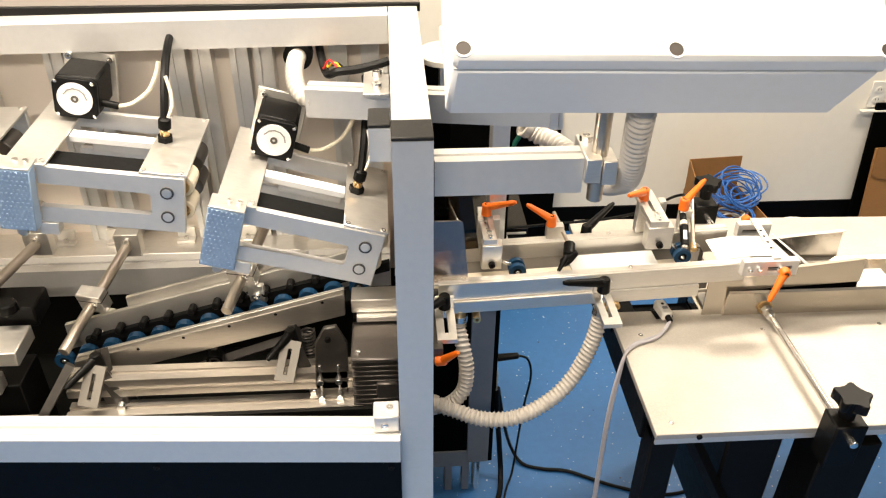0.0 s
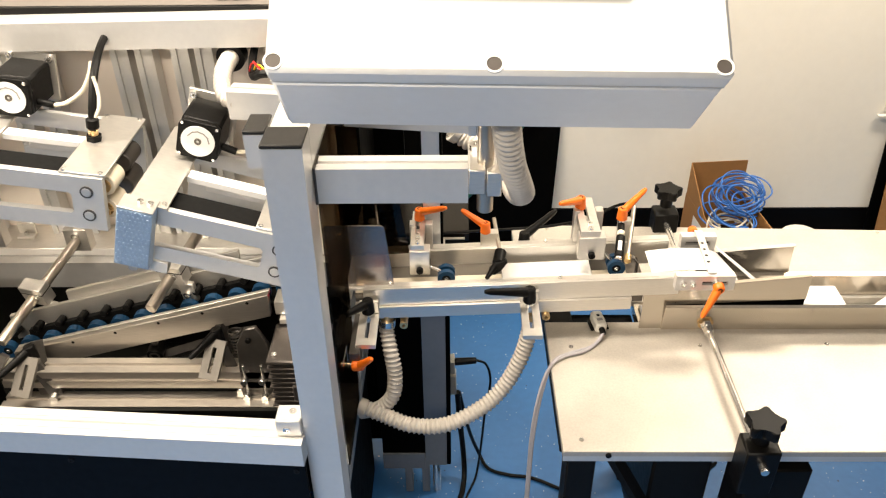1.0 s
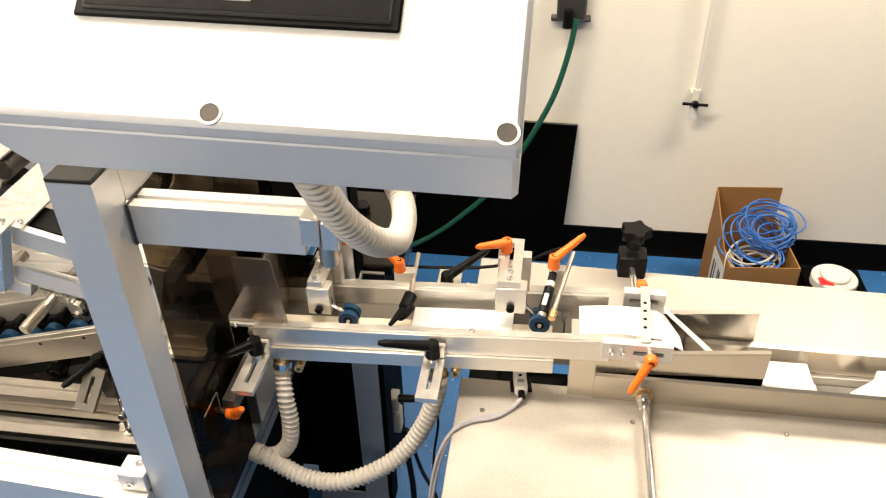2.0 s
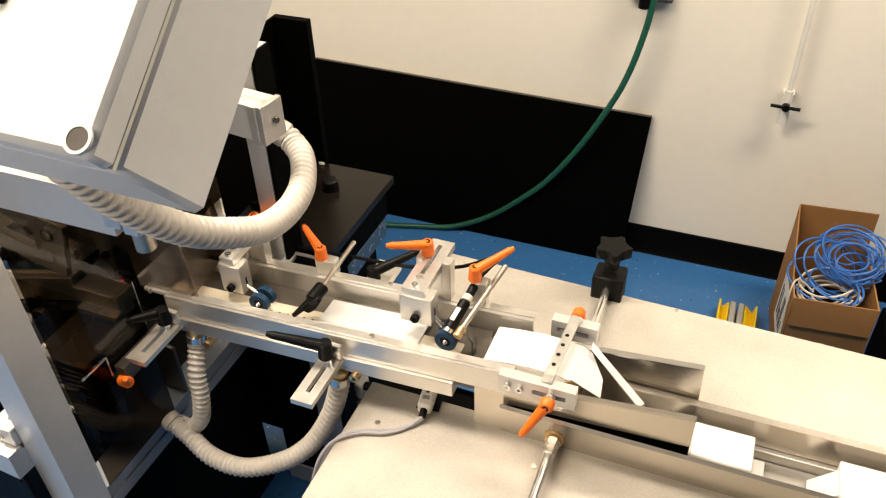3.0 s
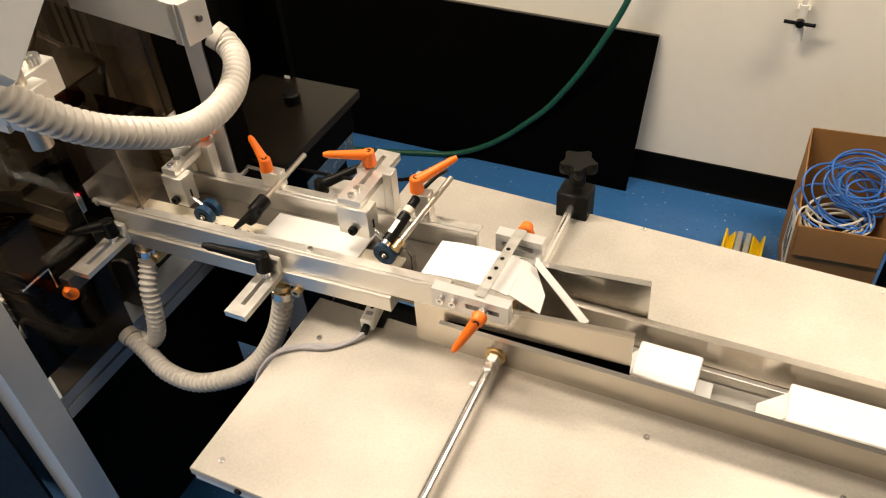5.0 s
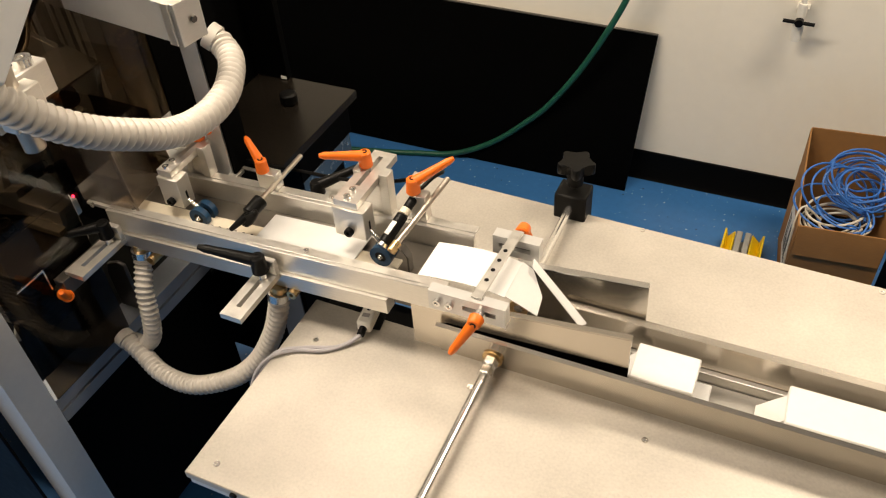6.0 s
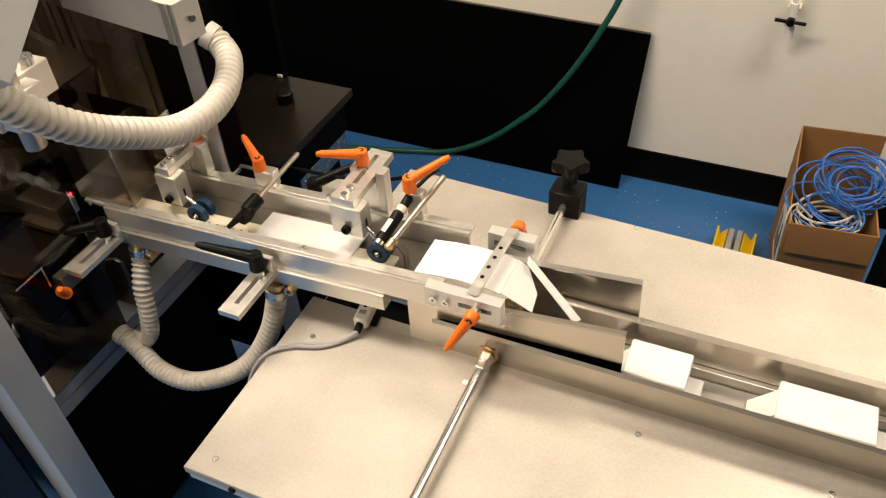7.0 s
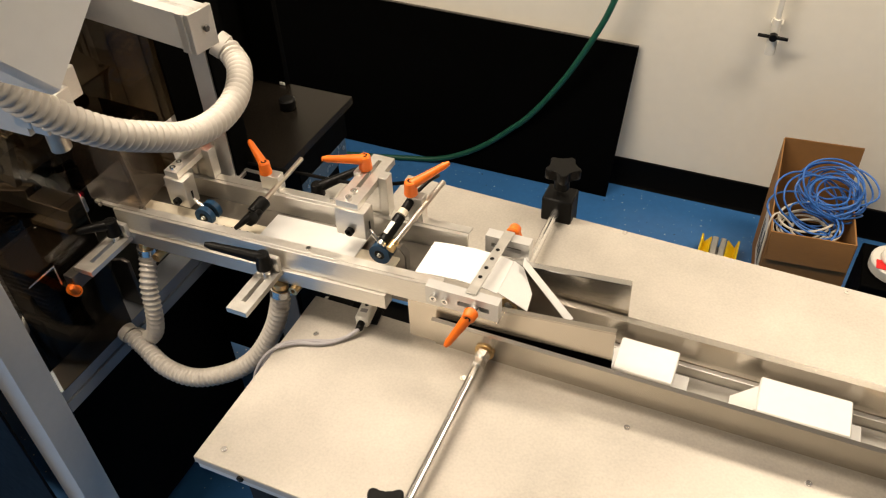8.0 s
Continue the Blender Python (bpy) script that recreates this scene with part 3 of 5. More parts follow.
part("edge_channel", bx(B(), TX0 + 0.002, TX1, 0.900, 0.906, TZ - 0.03, TZ - 0.0145, 0.001), ANOD, t)
for x, y in ((0.583, 1.180), (0.853, 1.184), (1.118, 1.188), (1.376, 1.190), (1.64, 1.19), (0.572, 0.925), (1.007, 1.630), (1.405, 1.612), (0.575, 1.632), (1.9, 1.19)):
    screw(t, (x, y, TZ), (0, 0, 1), 0.0048, 0.0015)
part("edge_bolt", cyl(B(), (0.618, 0.893, TZ - 0.009), (0.618, 0.899, TZ - 0.009), 0.0055, 12), BLACKMETAL, t)
for x, ys in ((0.585, (0.985,)), (0.86, (1.56,)), (1.35, (0.985, 1.56)), (2.45, (0.985, 1.56))):
    for y in ys:
        part("leg", bx(B(), x - 0.028, x + 0.028, y - 0.028, y + 0.028, 0.0, TZ - 0.014, 0.003), BLACKMETAL, t)
part("side_rail", bx(B(), 0.557, 2.48, 0.955, 1.0, TZ - 0.085, TZ - 0.016, 0.002), BLACKMETAL, t)
part("side_rail", bx(B(), 0.557, 2.48, 1.54, 1.585, TZ - 0.085, TZ - 0.016, 0.002), BLACKMETAL, t)
part("cross_rail", bx(B(), 0.548, 0.60, 1.0, 1.54, TZ - 0.12, TZ - 0.016, 0.002), BLACKMETAL, t)
part("brace", rings(B(), [(0.62, 0.985, TZ - 0.05), (1.02, 0.985, 0.02)], [0.016, 0.016], 4), BLACKMETAL, t)
part("brace", bx(B(), 0.90, 1.02, 0.93, 1.03, 0.25, TZ - 0.09, 0.004), BLACKMETAL, t, "black drive housing")
part("motor_housing", bx(B(), 0.74, 0.86, 1.0, 1.3, 0.40, TZ - 0.09, 0.006), BLACKMETAL, t)
part("cross_rail", bx(B(), 0.56, 2.45, 1.02, 1.06, 0.10, 0.14, 0.002), BLACKMETAL, t)

# trough on the table
t = thing("guide_trough", "long stainless guide trough on the table", "trough", at=(1.5, 1.28, TZ))
TR0, TR1 = 0.782, 2.55
bm = prism(B(), [(1.2365, TZ), (1.2270, TZ + 0.066), (1.2235, TZ + 0.069), (1.2290, TZ + 0.0725), (1.2310, TZ + 0.068), (1.2400, TZ + 0.003), (1.250, TZ + 0.003), (1.250, TZ)], "x", TR0, TR1)
part("near_wall", bm, STAIN, t)
bm = prism(B(), [(1.330, TZ), (1.330, TZ + 0.074), (1.340, TZ + 0.077), (1.340, TZ + 0.070), (1.334, TZ + 0.070), (1.334, TZ)], "x", 0.95, TR1)
part("far_wall", bm, STAIN, t)
part("belt_bed", bx(B(), 0.74, TR1, 1.262, 1.332, TZ - 0.03, TZ - 0.004, 0.001), STAIN, t)
# Added sheet hides the floor and keeps the open slot as dark as shade.
part("slot_cover", bx(B(), 0.545, 0.739, 1.2635, 1.3305, TZ - 0.060, TZ - 0.035, 0.001), BLACKMETAL, t, "black sheet added to darken the table slot")
part("belt", bx(B(), 0.75, TR1, 1.268, 1.318, TZ - 0.002, TZ + 0.004, 0.001), GREYBELT, t, "grey transport belt")
part("side_strip", bx(B(), 0.95, TR1, 1.320, 1.329, TZ - 0.004, TZ + 0.022, 0.001), ALU, t)
# tall guide plates at the mouth
t = thing("guide_plate", "upright stainless guide plate at the trough mouth", "guide plate", "guide plates", at=(0.9, 1.239, TZ))
part("plate", prism(B(), [(0.735, TZ + 0.003), (0.790, TZ + 0.003), (0.790, TZ + 0.066), (1.073, TZ + 0.082), (1.073, TZ + 0.139), (0.735, TZ + 0.100)], "y", 1.2375, 1.2405), STAIN, t)
# Black strip stands in for the shade in the gap below the plate.
part("dark_backing", prism(B(), [(0.790, TZ + 0.006), (1.073, TZ + 0.006), (1.073, TZ + 0.094), (0.790, TZ + 0.078)], "y", 1.2412, 1.2452), BLACKPANEL, t, "black strip added for the shade in the gap")
part("folded_lip", prism(B(), [(0.80, TZ + 0.1082), (1.073, TZ + 0.1396), (1.073, TZ + 0.1416), (0.80, TZ + 0.1102)], "y", 1.2375, 1.2465), STAIN, t)
t = thing("guide_plate", "tall stainless guide plate with a bent top lip", "guide plate", "guide plates", at=(0.97, 1.345, TZ))
part("plate", prism(B(), [(0.87, TZ + 0.002), (1.076, TZ + 0.002), (1.071, TZ + 0.147), (0.87, TZ + 0.128)], "y", 1.3425, 1.3455), STAIN, t)
part("folded_lip", prism(B(), [(0.87, TZ + 0.1282), (1.071, TZ + 0.1472), (1.071, TZ + 0.1495), (0.87, TZ + 0.1305)], "y", 1.334, 1.3455), STEEL, t)

# cartons in the trough
for x0, x1, z1, lab in ((1.075, 1.165, 0.064, "small white folded carton leaving the guide"), (1.285, 1.412, 0.062, "white folded carton lying in the trough"), (1.62, 1.75, 0.062, "white folded carton lying in the trough")):
    t = thing("carton", lab, "carton", "cartons in the trough", at=((x0 + x1) / 2, 1.27, TZ + 0.004))
    part("body", bx(B(), x0, x1, 1.240, 1.308, TZ + 0.030, TZ + z1, 0.002), PAPER, t)
    part("glue_flap", bx(B(), x0 + 0.012, x1 + 0.022, 1.242, 1.300, TZ + 0.0045, TZ + 0.024, 0.002), PAPER, t)
    bm = prism(B(), [(x0 - 0.035, TZ + 0.012), (x0 + 0.004, TZ + z1 - 0.004), (x0 + 0.004, TZ + z1 - 0.006), (x0 - 0.032, TZ + 0.0095)], "y", 1.250, 1.296)
    part("tail_flap", bm, PAPER, t)

# guide rods with edge clamps
def star_knob(parent, c, r, h):
    o = []
    for k in range(40):
        a = 2 * math.pi * k / 40
        o.append((c[0] + r * (0.80 + 0.20 * math.cos(5 * a)) * math.cos(a), c[1] + r * (0.80 + 0.20 * math.cos(5 * a)) * math.sin(a)))
    part("star_knob", prism(B(), o, "z", c[2], c[2] + h, 0.003), BLACK, parent, "black five-lobed star knob")
    part("knob_neck", cyl(B(), (c[0], c[1], c[2] - 0.03), c, r * 0.42, 16), BLACK, parent)


def rod_clamp(y_block, y_tip, y_end, knob_z, label):
    t = thing("rod_clamp", label, "clamp", "rod clamps", at=(0.872, y_block, TZ))
    part("clamp_block", bx(B(), 0.842, 0.902, y_block - 0.026, y_block + 0.026, TZ - 0.055, TZ + 0.052, 0.003), BLACK, t, "black square clamp block")
    part("rod", cyl(B(), (0.872, y_tip, TZ + 0.024), (0.872, y_end, TZ + 0.024), 0.0075, 18, 0.001), STEEL, t, "polished steel rod")
    s = 1 if y_end > y_block else -1
    part("lock_nut", cyl(B(), (0.872, y_end - s * 0.020, TZ + 0.024), (0.872, y_end - s * 0.006, TZ + 0.024), 0.0125, 6), STEEL, t)
    part("lock_nut", cyl(B(), (0.872, y_end - s * 0.038, TZ + 0.024), (0.872, y_end - s * 0.024, TZ + 0.024), 0.0115, 6), STEEL, t)
    part("bush", tube_ring(B(), (0.872, y_end - s * 0.004, TZ + 0.024), (0.872, y_end - s * 0.0005, TZ + 0.024), 0.0165, 0.008, 24), BRASS, t, "brass bush")
    star_knob(t, (0.872, y_block + 0.004, knob_z), 0.036, 0.022)
    return t


rod_clamp(0.872, 0.828, 1.2325, TZ + 0.082, "black edge clamp with star knob holding a steel rod")
rod_clamp(1.640, 1.69, 1.341, TZ + 0.092, "black edge clamp with star knob on the far table edge")

# sensor beside the slot and its cable
t = thing("proximity_sensor", "small ivory plastic sensor lying at the table slot", "sensor", at=(0.648, 1.245, TZ))
m = pose(0.648, 1.245, TZ, 0, 0, 8)
part("bracket", bx(B(), -0.018, 0.022, -0.012, 0.022, 0.0, 0.004, 0.001, m), BLACK, t)
part("body", bx(B(), -0.012, 0.012, -0.026, 0.024, 0.004, 0.028, 0.004, m), OUTLET, t)
part("label", bx(B(), -0.006, 0.006, -0.012, -0.004, 0.0281, 0.0288, 0, m), GREYINK, t)
part("window", cyl(B(), m @ Vector((0, 0.006, 0.0275)), m @ Vector((0, 0.006, 0.029)), 0.0035, 12, 0.0003), BLACK, t)
part("gland", cyl(B(), m @ Vector((0, -0.040, 0.014)), m @ Vector((0, -0.024, 0.016)), 0.0065, 12), BLACK, t)
part("lead", cable(B(), [(0.653, 1.207, TZ + 0.014), (0.640, 1.19, TZ + 0.006), (0.618, 1.172, TZ + 0.0045), (0.575, 1.155, TZ + 0.0045), (0.54, 1.128, TZ + 0.006), (0.520, 1.095, TZ - 0.03), (0.505, 1.07, TZ - 0.12), (0.500, 1.06, TZ - 0.25), (0.50, 1.05, 0.35), (0.52, 1.06, 0.10), (0.58, 1.12, 0.006), (0.70, 1.2, 0.005)], 0.0036), CABLEGREY, t, "grey sensor cable hanging off the table")
part("lead", cable(B(), [(0.650, 1.206, TZ + 0.010), (0.632, 1.181, TZ + 0.0045), (0.605, 1.160, TZ + 0.0045), (0.565, 1.146, TZ + 0.0045), (0.534, 1.118, TZ + 0.004), (0.514, 1.09, TZ - 0.03), (0.500, 1.07, TZ - 0.12), (0.496, 1.06, TZ - 0.25), (0.495, 1.05, 0.35), (0.51, 1.06, 0.10), (0.57, 1.12, 0.006), (0.68, 1.2, 0.005)], 0.0032), CABLEGREY, t)


# ---- transport rail ----
SL = 0.047


def zr(x):
    return 0.978 + (x - 0.25) * SL


def sloped(bm, x0, x1, y0, y1, dz0, dz1):
    """A bar that follows the slope of the rail, dz0 to dz1 from its top edge."""
    return prism(bm, [(x0, zr(x0) + dz0), (x1, zr(x1) + dz0), (x1, zr(x1) + dz1), (x0, zr(x0) + dz1)], "y", y0, y1, 0.0008)


t = thing("transport_rail", "sloping aluminium transport rail between machine and table", "conveyor", at=(0.5, 1.28, 0.86))
part("near_web", sloped(B(), 0.15, 0.80, 1.2225, 1.229, -0.042, 0.0), ALU, t)
part("near_flange", sloped(B(), 0.15, 0.80, 1.2295, 1.246, -0.004, 0.0), ALU, t)
part("near_lower_bar", sloped(B(), 0.13, 0.705, 1.216, 1.240, -0.072, -0.0425), ALU, t)
part("far_web", sloped(B(), 0.13, 0.80, 1.338, 1.346, -0.045, 0.012), ALU, t)
part("far_flange", sloped(B(), 0.13, 0.80, 1.3465, 1.364, 0.008, 0.012), ALU, t)
part("bed", sloped(B(), 0.13, 0.735, 1.2405, 1.3375, -0.034, -0.026), DARKPROF, t)
part("belt", sloped(B(), 0.13, 0.70, 1.2465, 1.288, -0.0255, -0.020), IVORY, t, "pale perforated transport belt")
part("under_channel", sloped(B(), 0.13, 0.735, 1.245, 1.335, -0.075, -0.0345), DARKSTEEL, t)
for k in range(16):
    x = 0.33 + k * 0.0165
    part("belt_hole", cyl(B(), (x, 1.262, zr(x) - 0.0202), (x, 1.262, zr(x) - 0.0192), 0.0035, 10, 0.0002), BLACKMETAL, t)
for x in (0.205, 0.557):
    screw(t, (x, 1.238, zr(x)), (0, 0, 1), 0.0045, 0.004)
    screw(t, (x - 0.02, 1.356, zr(x) + 0.012), (0, 0, 1), 0.0045, 0.003)
part("rear_shield", bx(B(), 0.250, 0.362, 1.406, 1.410, 0.90, 0.976, 0.0005), BLACKMETAL, t, "black sheet shield")
part("shield_edge", bx(B(), 0.250, 0.362, 1.4045, 1.4115, 0.9763, 0.9785, 0), ALU, t)
part("shield_arm", bx(B(), 0.300, 0.318, 1.3645, 1.4055, zr(0.31) - 0.012, zr(0.31) - 0.004, 0.0005), ALU, t)
# end blocks and cross strap
for y0, y1, s, x0 in ((1.204, 1.2215, -1, 0.785), (1.347, 1.366, 1, 0.828)):
    z0, z1 = zr(0.86) - 0.021, zr(0.86) + 0.014
    zm = (z0 + z1) / 2
    bm = slot_plate(B(), x0, 0.903, -z1, -z0, y0, y1, 0.838, 0.889, -zm - 0.0045, -zm + 0.0045)
    bmesh.ops.transform(bm, matrix=Matrix(((1, 0, 0, 0), (0, 0, 1, 0), (0, -1, 0, 0), (0, 0, 0, 1))), verts=bm.verts)
    bmesh.ops.dissolve_limit(bm, angle_limit=0.01, verts=bm.verts, edges=bm.edges)
    part("end_block", bm, ANOD, t, "milled end block with a slot", smooth=False)
    part("slot_back", bx(B(), 0.837, 0.890, (y0 + y1) / 2 - 0.002, (y0 + y1) / 2 + 0.002, zm - 0.0055, zm + 0.0055, 0), DARKSTEEL, t)
    for x in (0.800, 0.819) if s < 0 else ():
        screw(t, (x, y0, zm), (0, -1, 0), 0.0058, 0.006)
part("slot_washer", cyl(B(), (0.866, 1.2035, zr(0.86) - 0.0035), (0.866, 1.2005, zr(0.86) - 0.0035), 0.0085, 16), STEEL, t)
part("near_extension", prism(B(), [(0.735, zr(0.735) - 0.036), (0.784, zr(0.79) - 0.024), (0.784, zr(0.79) + 0.002), (0.735, zr(0.735) - 0.001)], "y", 1.2235, 1.2285), ALU, t)
bm = bx(B(), -0.0085, 0.0085, 0, 0.152, 0, 0.0025, 0.0006, pose(0.857, 1.211, zr(0.86) + 0.0155, 1.2, 0, -3))
strap = part("cross_strap", bm, ALU, t, "thin drilled cross strap")
for k in range(4):
    part("hole", cyl(B(), (0.858 + k * 0.0012, 1.248 + k * 0.022, zr(0.86) + 0.0178), (0.858 + k * 0.0012, 1.248 + k * 0.022, zr(0.86) + 0.0194 + k * 0.0004), 0.0034, 12, 0.0002), BLACKMETAL, strap)
clamp_lever((0.866, 1.176, zr(0.86) - 0.001), (0.835, 1.161, 0.95), (0, 1, 0), 0.016, 0.0115, ORANGE, "orange clamp lever on the rail end block", stud=0.012)
clamp_lever((0.863, 1.398, zr(0.86) + 0.001), (0.875, 1.405, 0.965), (0, -1, 0), 0.019, 0.0115, ORANGE, "orange clamp lever behind the far end block", stud=0.012)

# carton blanks on the rail
t = thing("carton_blank", "flat white carton blank on the belt", "carton", "carton blanks on the rail", at=(0.53, 1.29, zr(0.53) - 0.02))
part("sheet", sloped(B(), 0.44, 0.628, 1.256, 1.322, -0.0195, -0.017), PAPER, t)
t = thing("carton_blank", "bent white carton blank under the cross strap", "carton", "carton blanks on the rail", at=(0.82, 1.29, zr(0.8)))
bm = B()
prof = [(0.747, 0.999), (0.78, 1.004), (0.82, 1.007), (0.86, 1.006), (0.885, 1.001)]
prism(bm, prof + [(x, z - 0.0016) for x, z in reversed(prof)], "y", 1.247, 1.325)
part("panel", bm, PAPER, t)


def leaf(pts, thick=0.0014):
    """A flat piece of board between corner points."""
    pts = [Vector(p) for p in pts]
    nrm = (pts[1] - pts[0]).cross(pts[2] - pts[0]).normalized() * thick
    bm = B()
    a, b = [bm.verts.new(p) for p in pts], [bm.verts.new(p - nrm) for p in pts]
    bm.faces.new(a)
    bm.faces.new(b[::-1])
    for k in range(len(pts)):
        bm.faces.new((a[k], b[k], b[(k + 1) % len(pts)], a[(k + 1) % len(pts)]))
    return bm


part("end_panel", leaf([(0.8855, 1.250, 1.0005), (0.932, 1.257, 0.9700), (0.928, 1.292, 0.9735), (0.902, 1.326, 0.9915), (0.8855, 1.326, 1.0010)]), PAPER, t)
part("flap", leaf([(0.900, 1.334, 1.006), (0.903, 1.318, 1.004), (0.988, 1.288, 0.938), (0.996, 1.300, 0.936)]), PAPER, t, "narrow hanging flap")



def pressure_block(x0, x1, z0, z1, wheel_x, wheel_z, lever_piv, lever_tip, label):
    """Holder on the far rail: slotted top bar, drop block, bolt and twin wheels."""
    t = thing("pressure_block", label, "roller holder", "roller holders", at=((x0 + x1) / 2, 1.33, z0))
    xm = (x0 + x1) / 2
    bm = slot_plate(B(), x0 + 0.003, x1 - 0.012, 1.276, 1.412, z1 + 0.001, z1 + 0.013, xm - 0.0095, xm - 0.0015, 1.318, 1.398)
    part("top_bar", bm, ALU, t, "slotted aluminium bar")
    part("drop_block", bx(B(), x0, x1, 1.2715, 1.302, z0, z1, 0.0012), ALU, t)
    part("slit", bx(B(), x1 - 0.0005, x1 + 0.0006, 1.284, 1.288, z0 + 0.01, z0 + 0.03, 0), BLACKMETAL, t)
    part("upright", bx(B(), x0 - 0.002, x0 + 0.010, 1.347, 1.368, zr(xm) + 0.0125, z1 + 0.018, 0.001), ALU, t)
    part("upright", bx(B(), x1 - 0.012, x1 + 0.004, 1.347, 1.368, zr(xm) + 0.0125, z1 + 0.018, 0.001), ALU, t)
    part("bridge", bx(B(), x0 + 0.0105, x1 - 0.0125, 1.350, 1.366, zr(xm) + 0.0125, z1 - 0.004, 0.001), ALU, t)
    screw(t, (xm - 0.004, 1.284, z1 + 0.013), (0, 0, 1), 0.0058, 0.006)
    screw(t, (xm - 0.004, 1.302, z1 + 0.013), (0, 0, 1), 0.0058, 0.006)
    screw(t, (xm, 1.2715, z0 + 0.014), (0, -1, 0), 0.0072, 0.008, BLACKMETAL, "black_bolt")
    part("wheel_arm", cyl(B(), (x1 - 0.002, 1.286, z0 + 0.012), (wheel_x, 1.281, wheel_z + 0.002), 0.0035, 10), STEEL, t)
    part("axle", cyl(B(), (wheel_x, 1.258, wheel_z), (wheel_x, 1.304, wheel_z), 0.003, 10), STEEL, t)
    for y in (1.268, 1.288):
        wheel((wheel_x, y, wheel_z), (0, 1, 0), 0.0185, 0.011, "small dark blue rubber pressure wheel on the belt", "pressure wheels")
    clamp_lever(lever_piv, lever_tip, (0, 0, -1), 0.028, 0.0115, ORANGE, "orange clamp lever on a slotted bar", stud=0.014)


pressure_block(0.245, 0.288, 0.976, 1.035, 0.322, 0.972, (0.264, 1.373, 1.078), (0.323, 1.345, 1.097), "milled aluminium roller holder with slotted bar on the rail")
pressure_block(0.595, 0.650, 1.014, 1.068, 0.676, 0.998, (0.607, 1.366, 1.110), (0.556, 1.318, 1.122), "milled aluminium roller holder beside the sensor bracket")


# rod holder with air nozzle, and sensor holder
t = thing("nozzle_holder", "small aluminium holder with rod and black nozzle", "holder", at=(0.41, 1.355, zr(0.41)))
part("post", bx(B(), 0.396, 0.434, 1.3475, 1.368, zr(0.41) + 0.0125, 1.030, 0.001), ALU, t)
part("rod", cyl(B(), (0.428, 1.436, 1.012), (0.436, 1.285, 1.016), 0.0046, 14), SHAFT, t)
nz = part("nozzle", cyl(cyl(B(), (0.437, 1.300, 1.017), (0.430, 1.268, 1.008), 0.0125, 16, 0.002), (0.431, 1.276, 1.008), (0.405, 1.244, 0.986), 0.0085, 12, 0.001, 0.004), BLACK, t)
part("nozzle_wing", prism(B(), [(0.412, 0.996), (0.426, 1.010), (0.444, 1.021), (0.450, 1.013), (0.437, 0.992), (0.424, 0.981), (0.414, 0.983)], "y", 1.262, 1.274, 0.002), BLACK, nz)
clamp_lever((0.406, 1.355, 1.054), (0.355, 1.39, 1.064), (0, 0, -1), 0.026, 0.0115, ORANGE, "orange clamp lever on the nozzle holder", stud=0.010)

t = thing("sensor_holder", "aluminium holder with steel rods and a barrel sensor", "sensor holder", at=(0.70, 1.355, zr(0.7)))
part("post", bx(B(), 0.690, 0.716, 1.3475, 1.368, zr(0.7) + 0.0125, 1.060, 0.001), ALU, t)
part("rod", cyl(B(), (0.731, 1.405, 1.062), (0.697, 1.268, 1.018), 0.0048, 14), SHAFT, t)
part("sensor_barrel", cyl(B(), (0.680, 1.272, 1.020), (0.690, 1.320, 1.040), 0.0095, 16), BLACK, t, "black barrel sensor")
part("sensor_nut", cyl(B(), (0.690, 1.322, 1.0405), (0.692, 1.332, 1.0445), 0.0085, 12), IVORY, t)
part("sensor_plug", cyl(B(), (0.692, 1.333, 1.045), (0.697, 1.362, 1.056), 0.0075, 14), BLACK, t)
part("sensor_label", bx(B(), -0.004, 0.004, -0.012, 0.012, 0.0088, 0.0098, 0, pose(0.6845, 1.294, 1.029, 22, 0, -12)), LABEL, t, "white printed sensor label")
part("sensor_front", cyl(B(), (0.6785, 1.265, 1.0175), (0.680, 1.272, 1.020), 0.0075, 14), STEEL, t)
part("collar", cyl(B(), (0.700, 1.279, 1.0215), (0.6965, 1.262, 1.016), 0.0075, 14), BRASS, t)
part("bent_guard", prism(B(), [(0.700, 1.02), (0.712, 1.02), (0.722, 1.005), (0.722, 0.975), (0.719, 0.975), (0.719, 1.004), (0.711, 1.017), (0.700, 1.017)], "y", 1.268, 1.281), DARKSTEEL, t)
part("sensor_cable", cable(B(), [(0.697, 1.362, 1.056), (0.712, 1.39, 1.07), (0.715, 1.42, 1.06), (0.69, 1.43, 1.045), (0.64, 1.41, 1.03), (0.55, 1.40, 1.015), (0.45, 1.41, 1.0), (0.33, 1.42, 0.985), (0.2, 1.43, 0.97)], 0.0034), BLACK, t, "black sensor cable")
clamp_lever((0.695, 1.353, 1.090), (0.748, 1.393, 1.113), (0, 0, -1), 0.028, 0.0115, ORANGE, "orange clamp lever on the sensor holder", stud=0.010)
clamp_lever((0.493, 1.380, 1.012), (0.568, 1.448, 1.026), (0, 0, -1), 0.026, 0.013, BLACK, "long black clamp lever behind the rail", stud=0.012)
solo("mount_bar", bx(B(), 0.47, 0.515, 1.365, 1.45, zr(0.49) - 0.03, zr(0.49) - 0.016, 0.001), ALU, "short aluminium mounting bar behind the rail", "bracket")


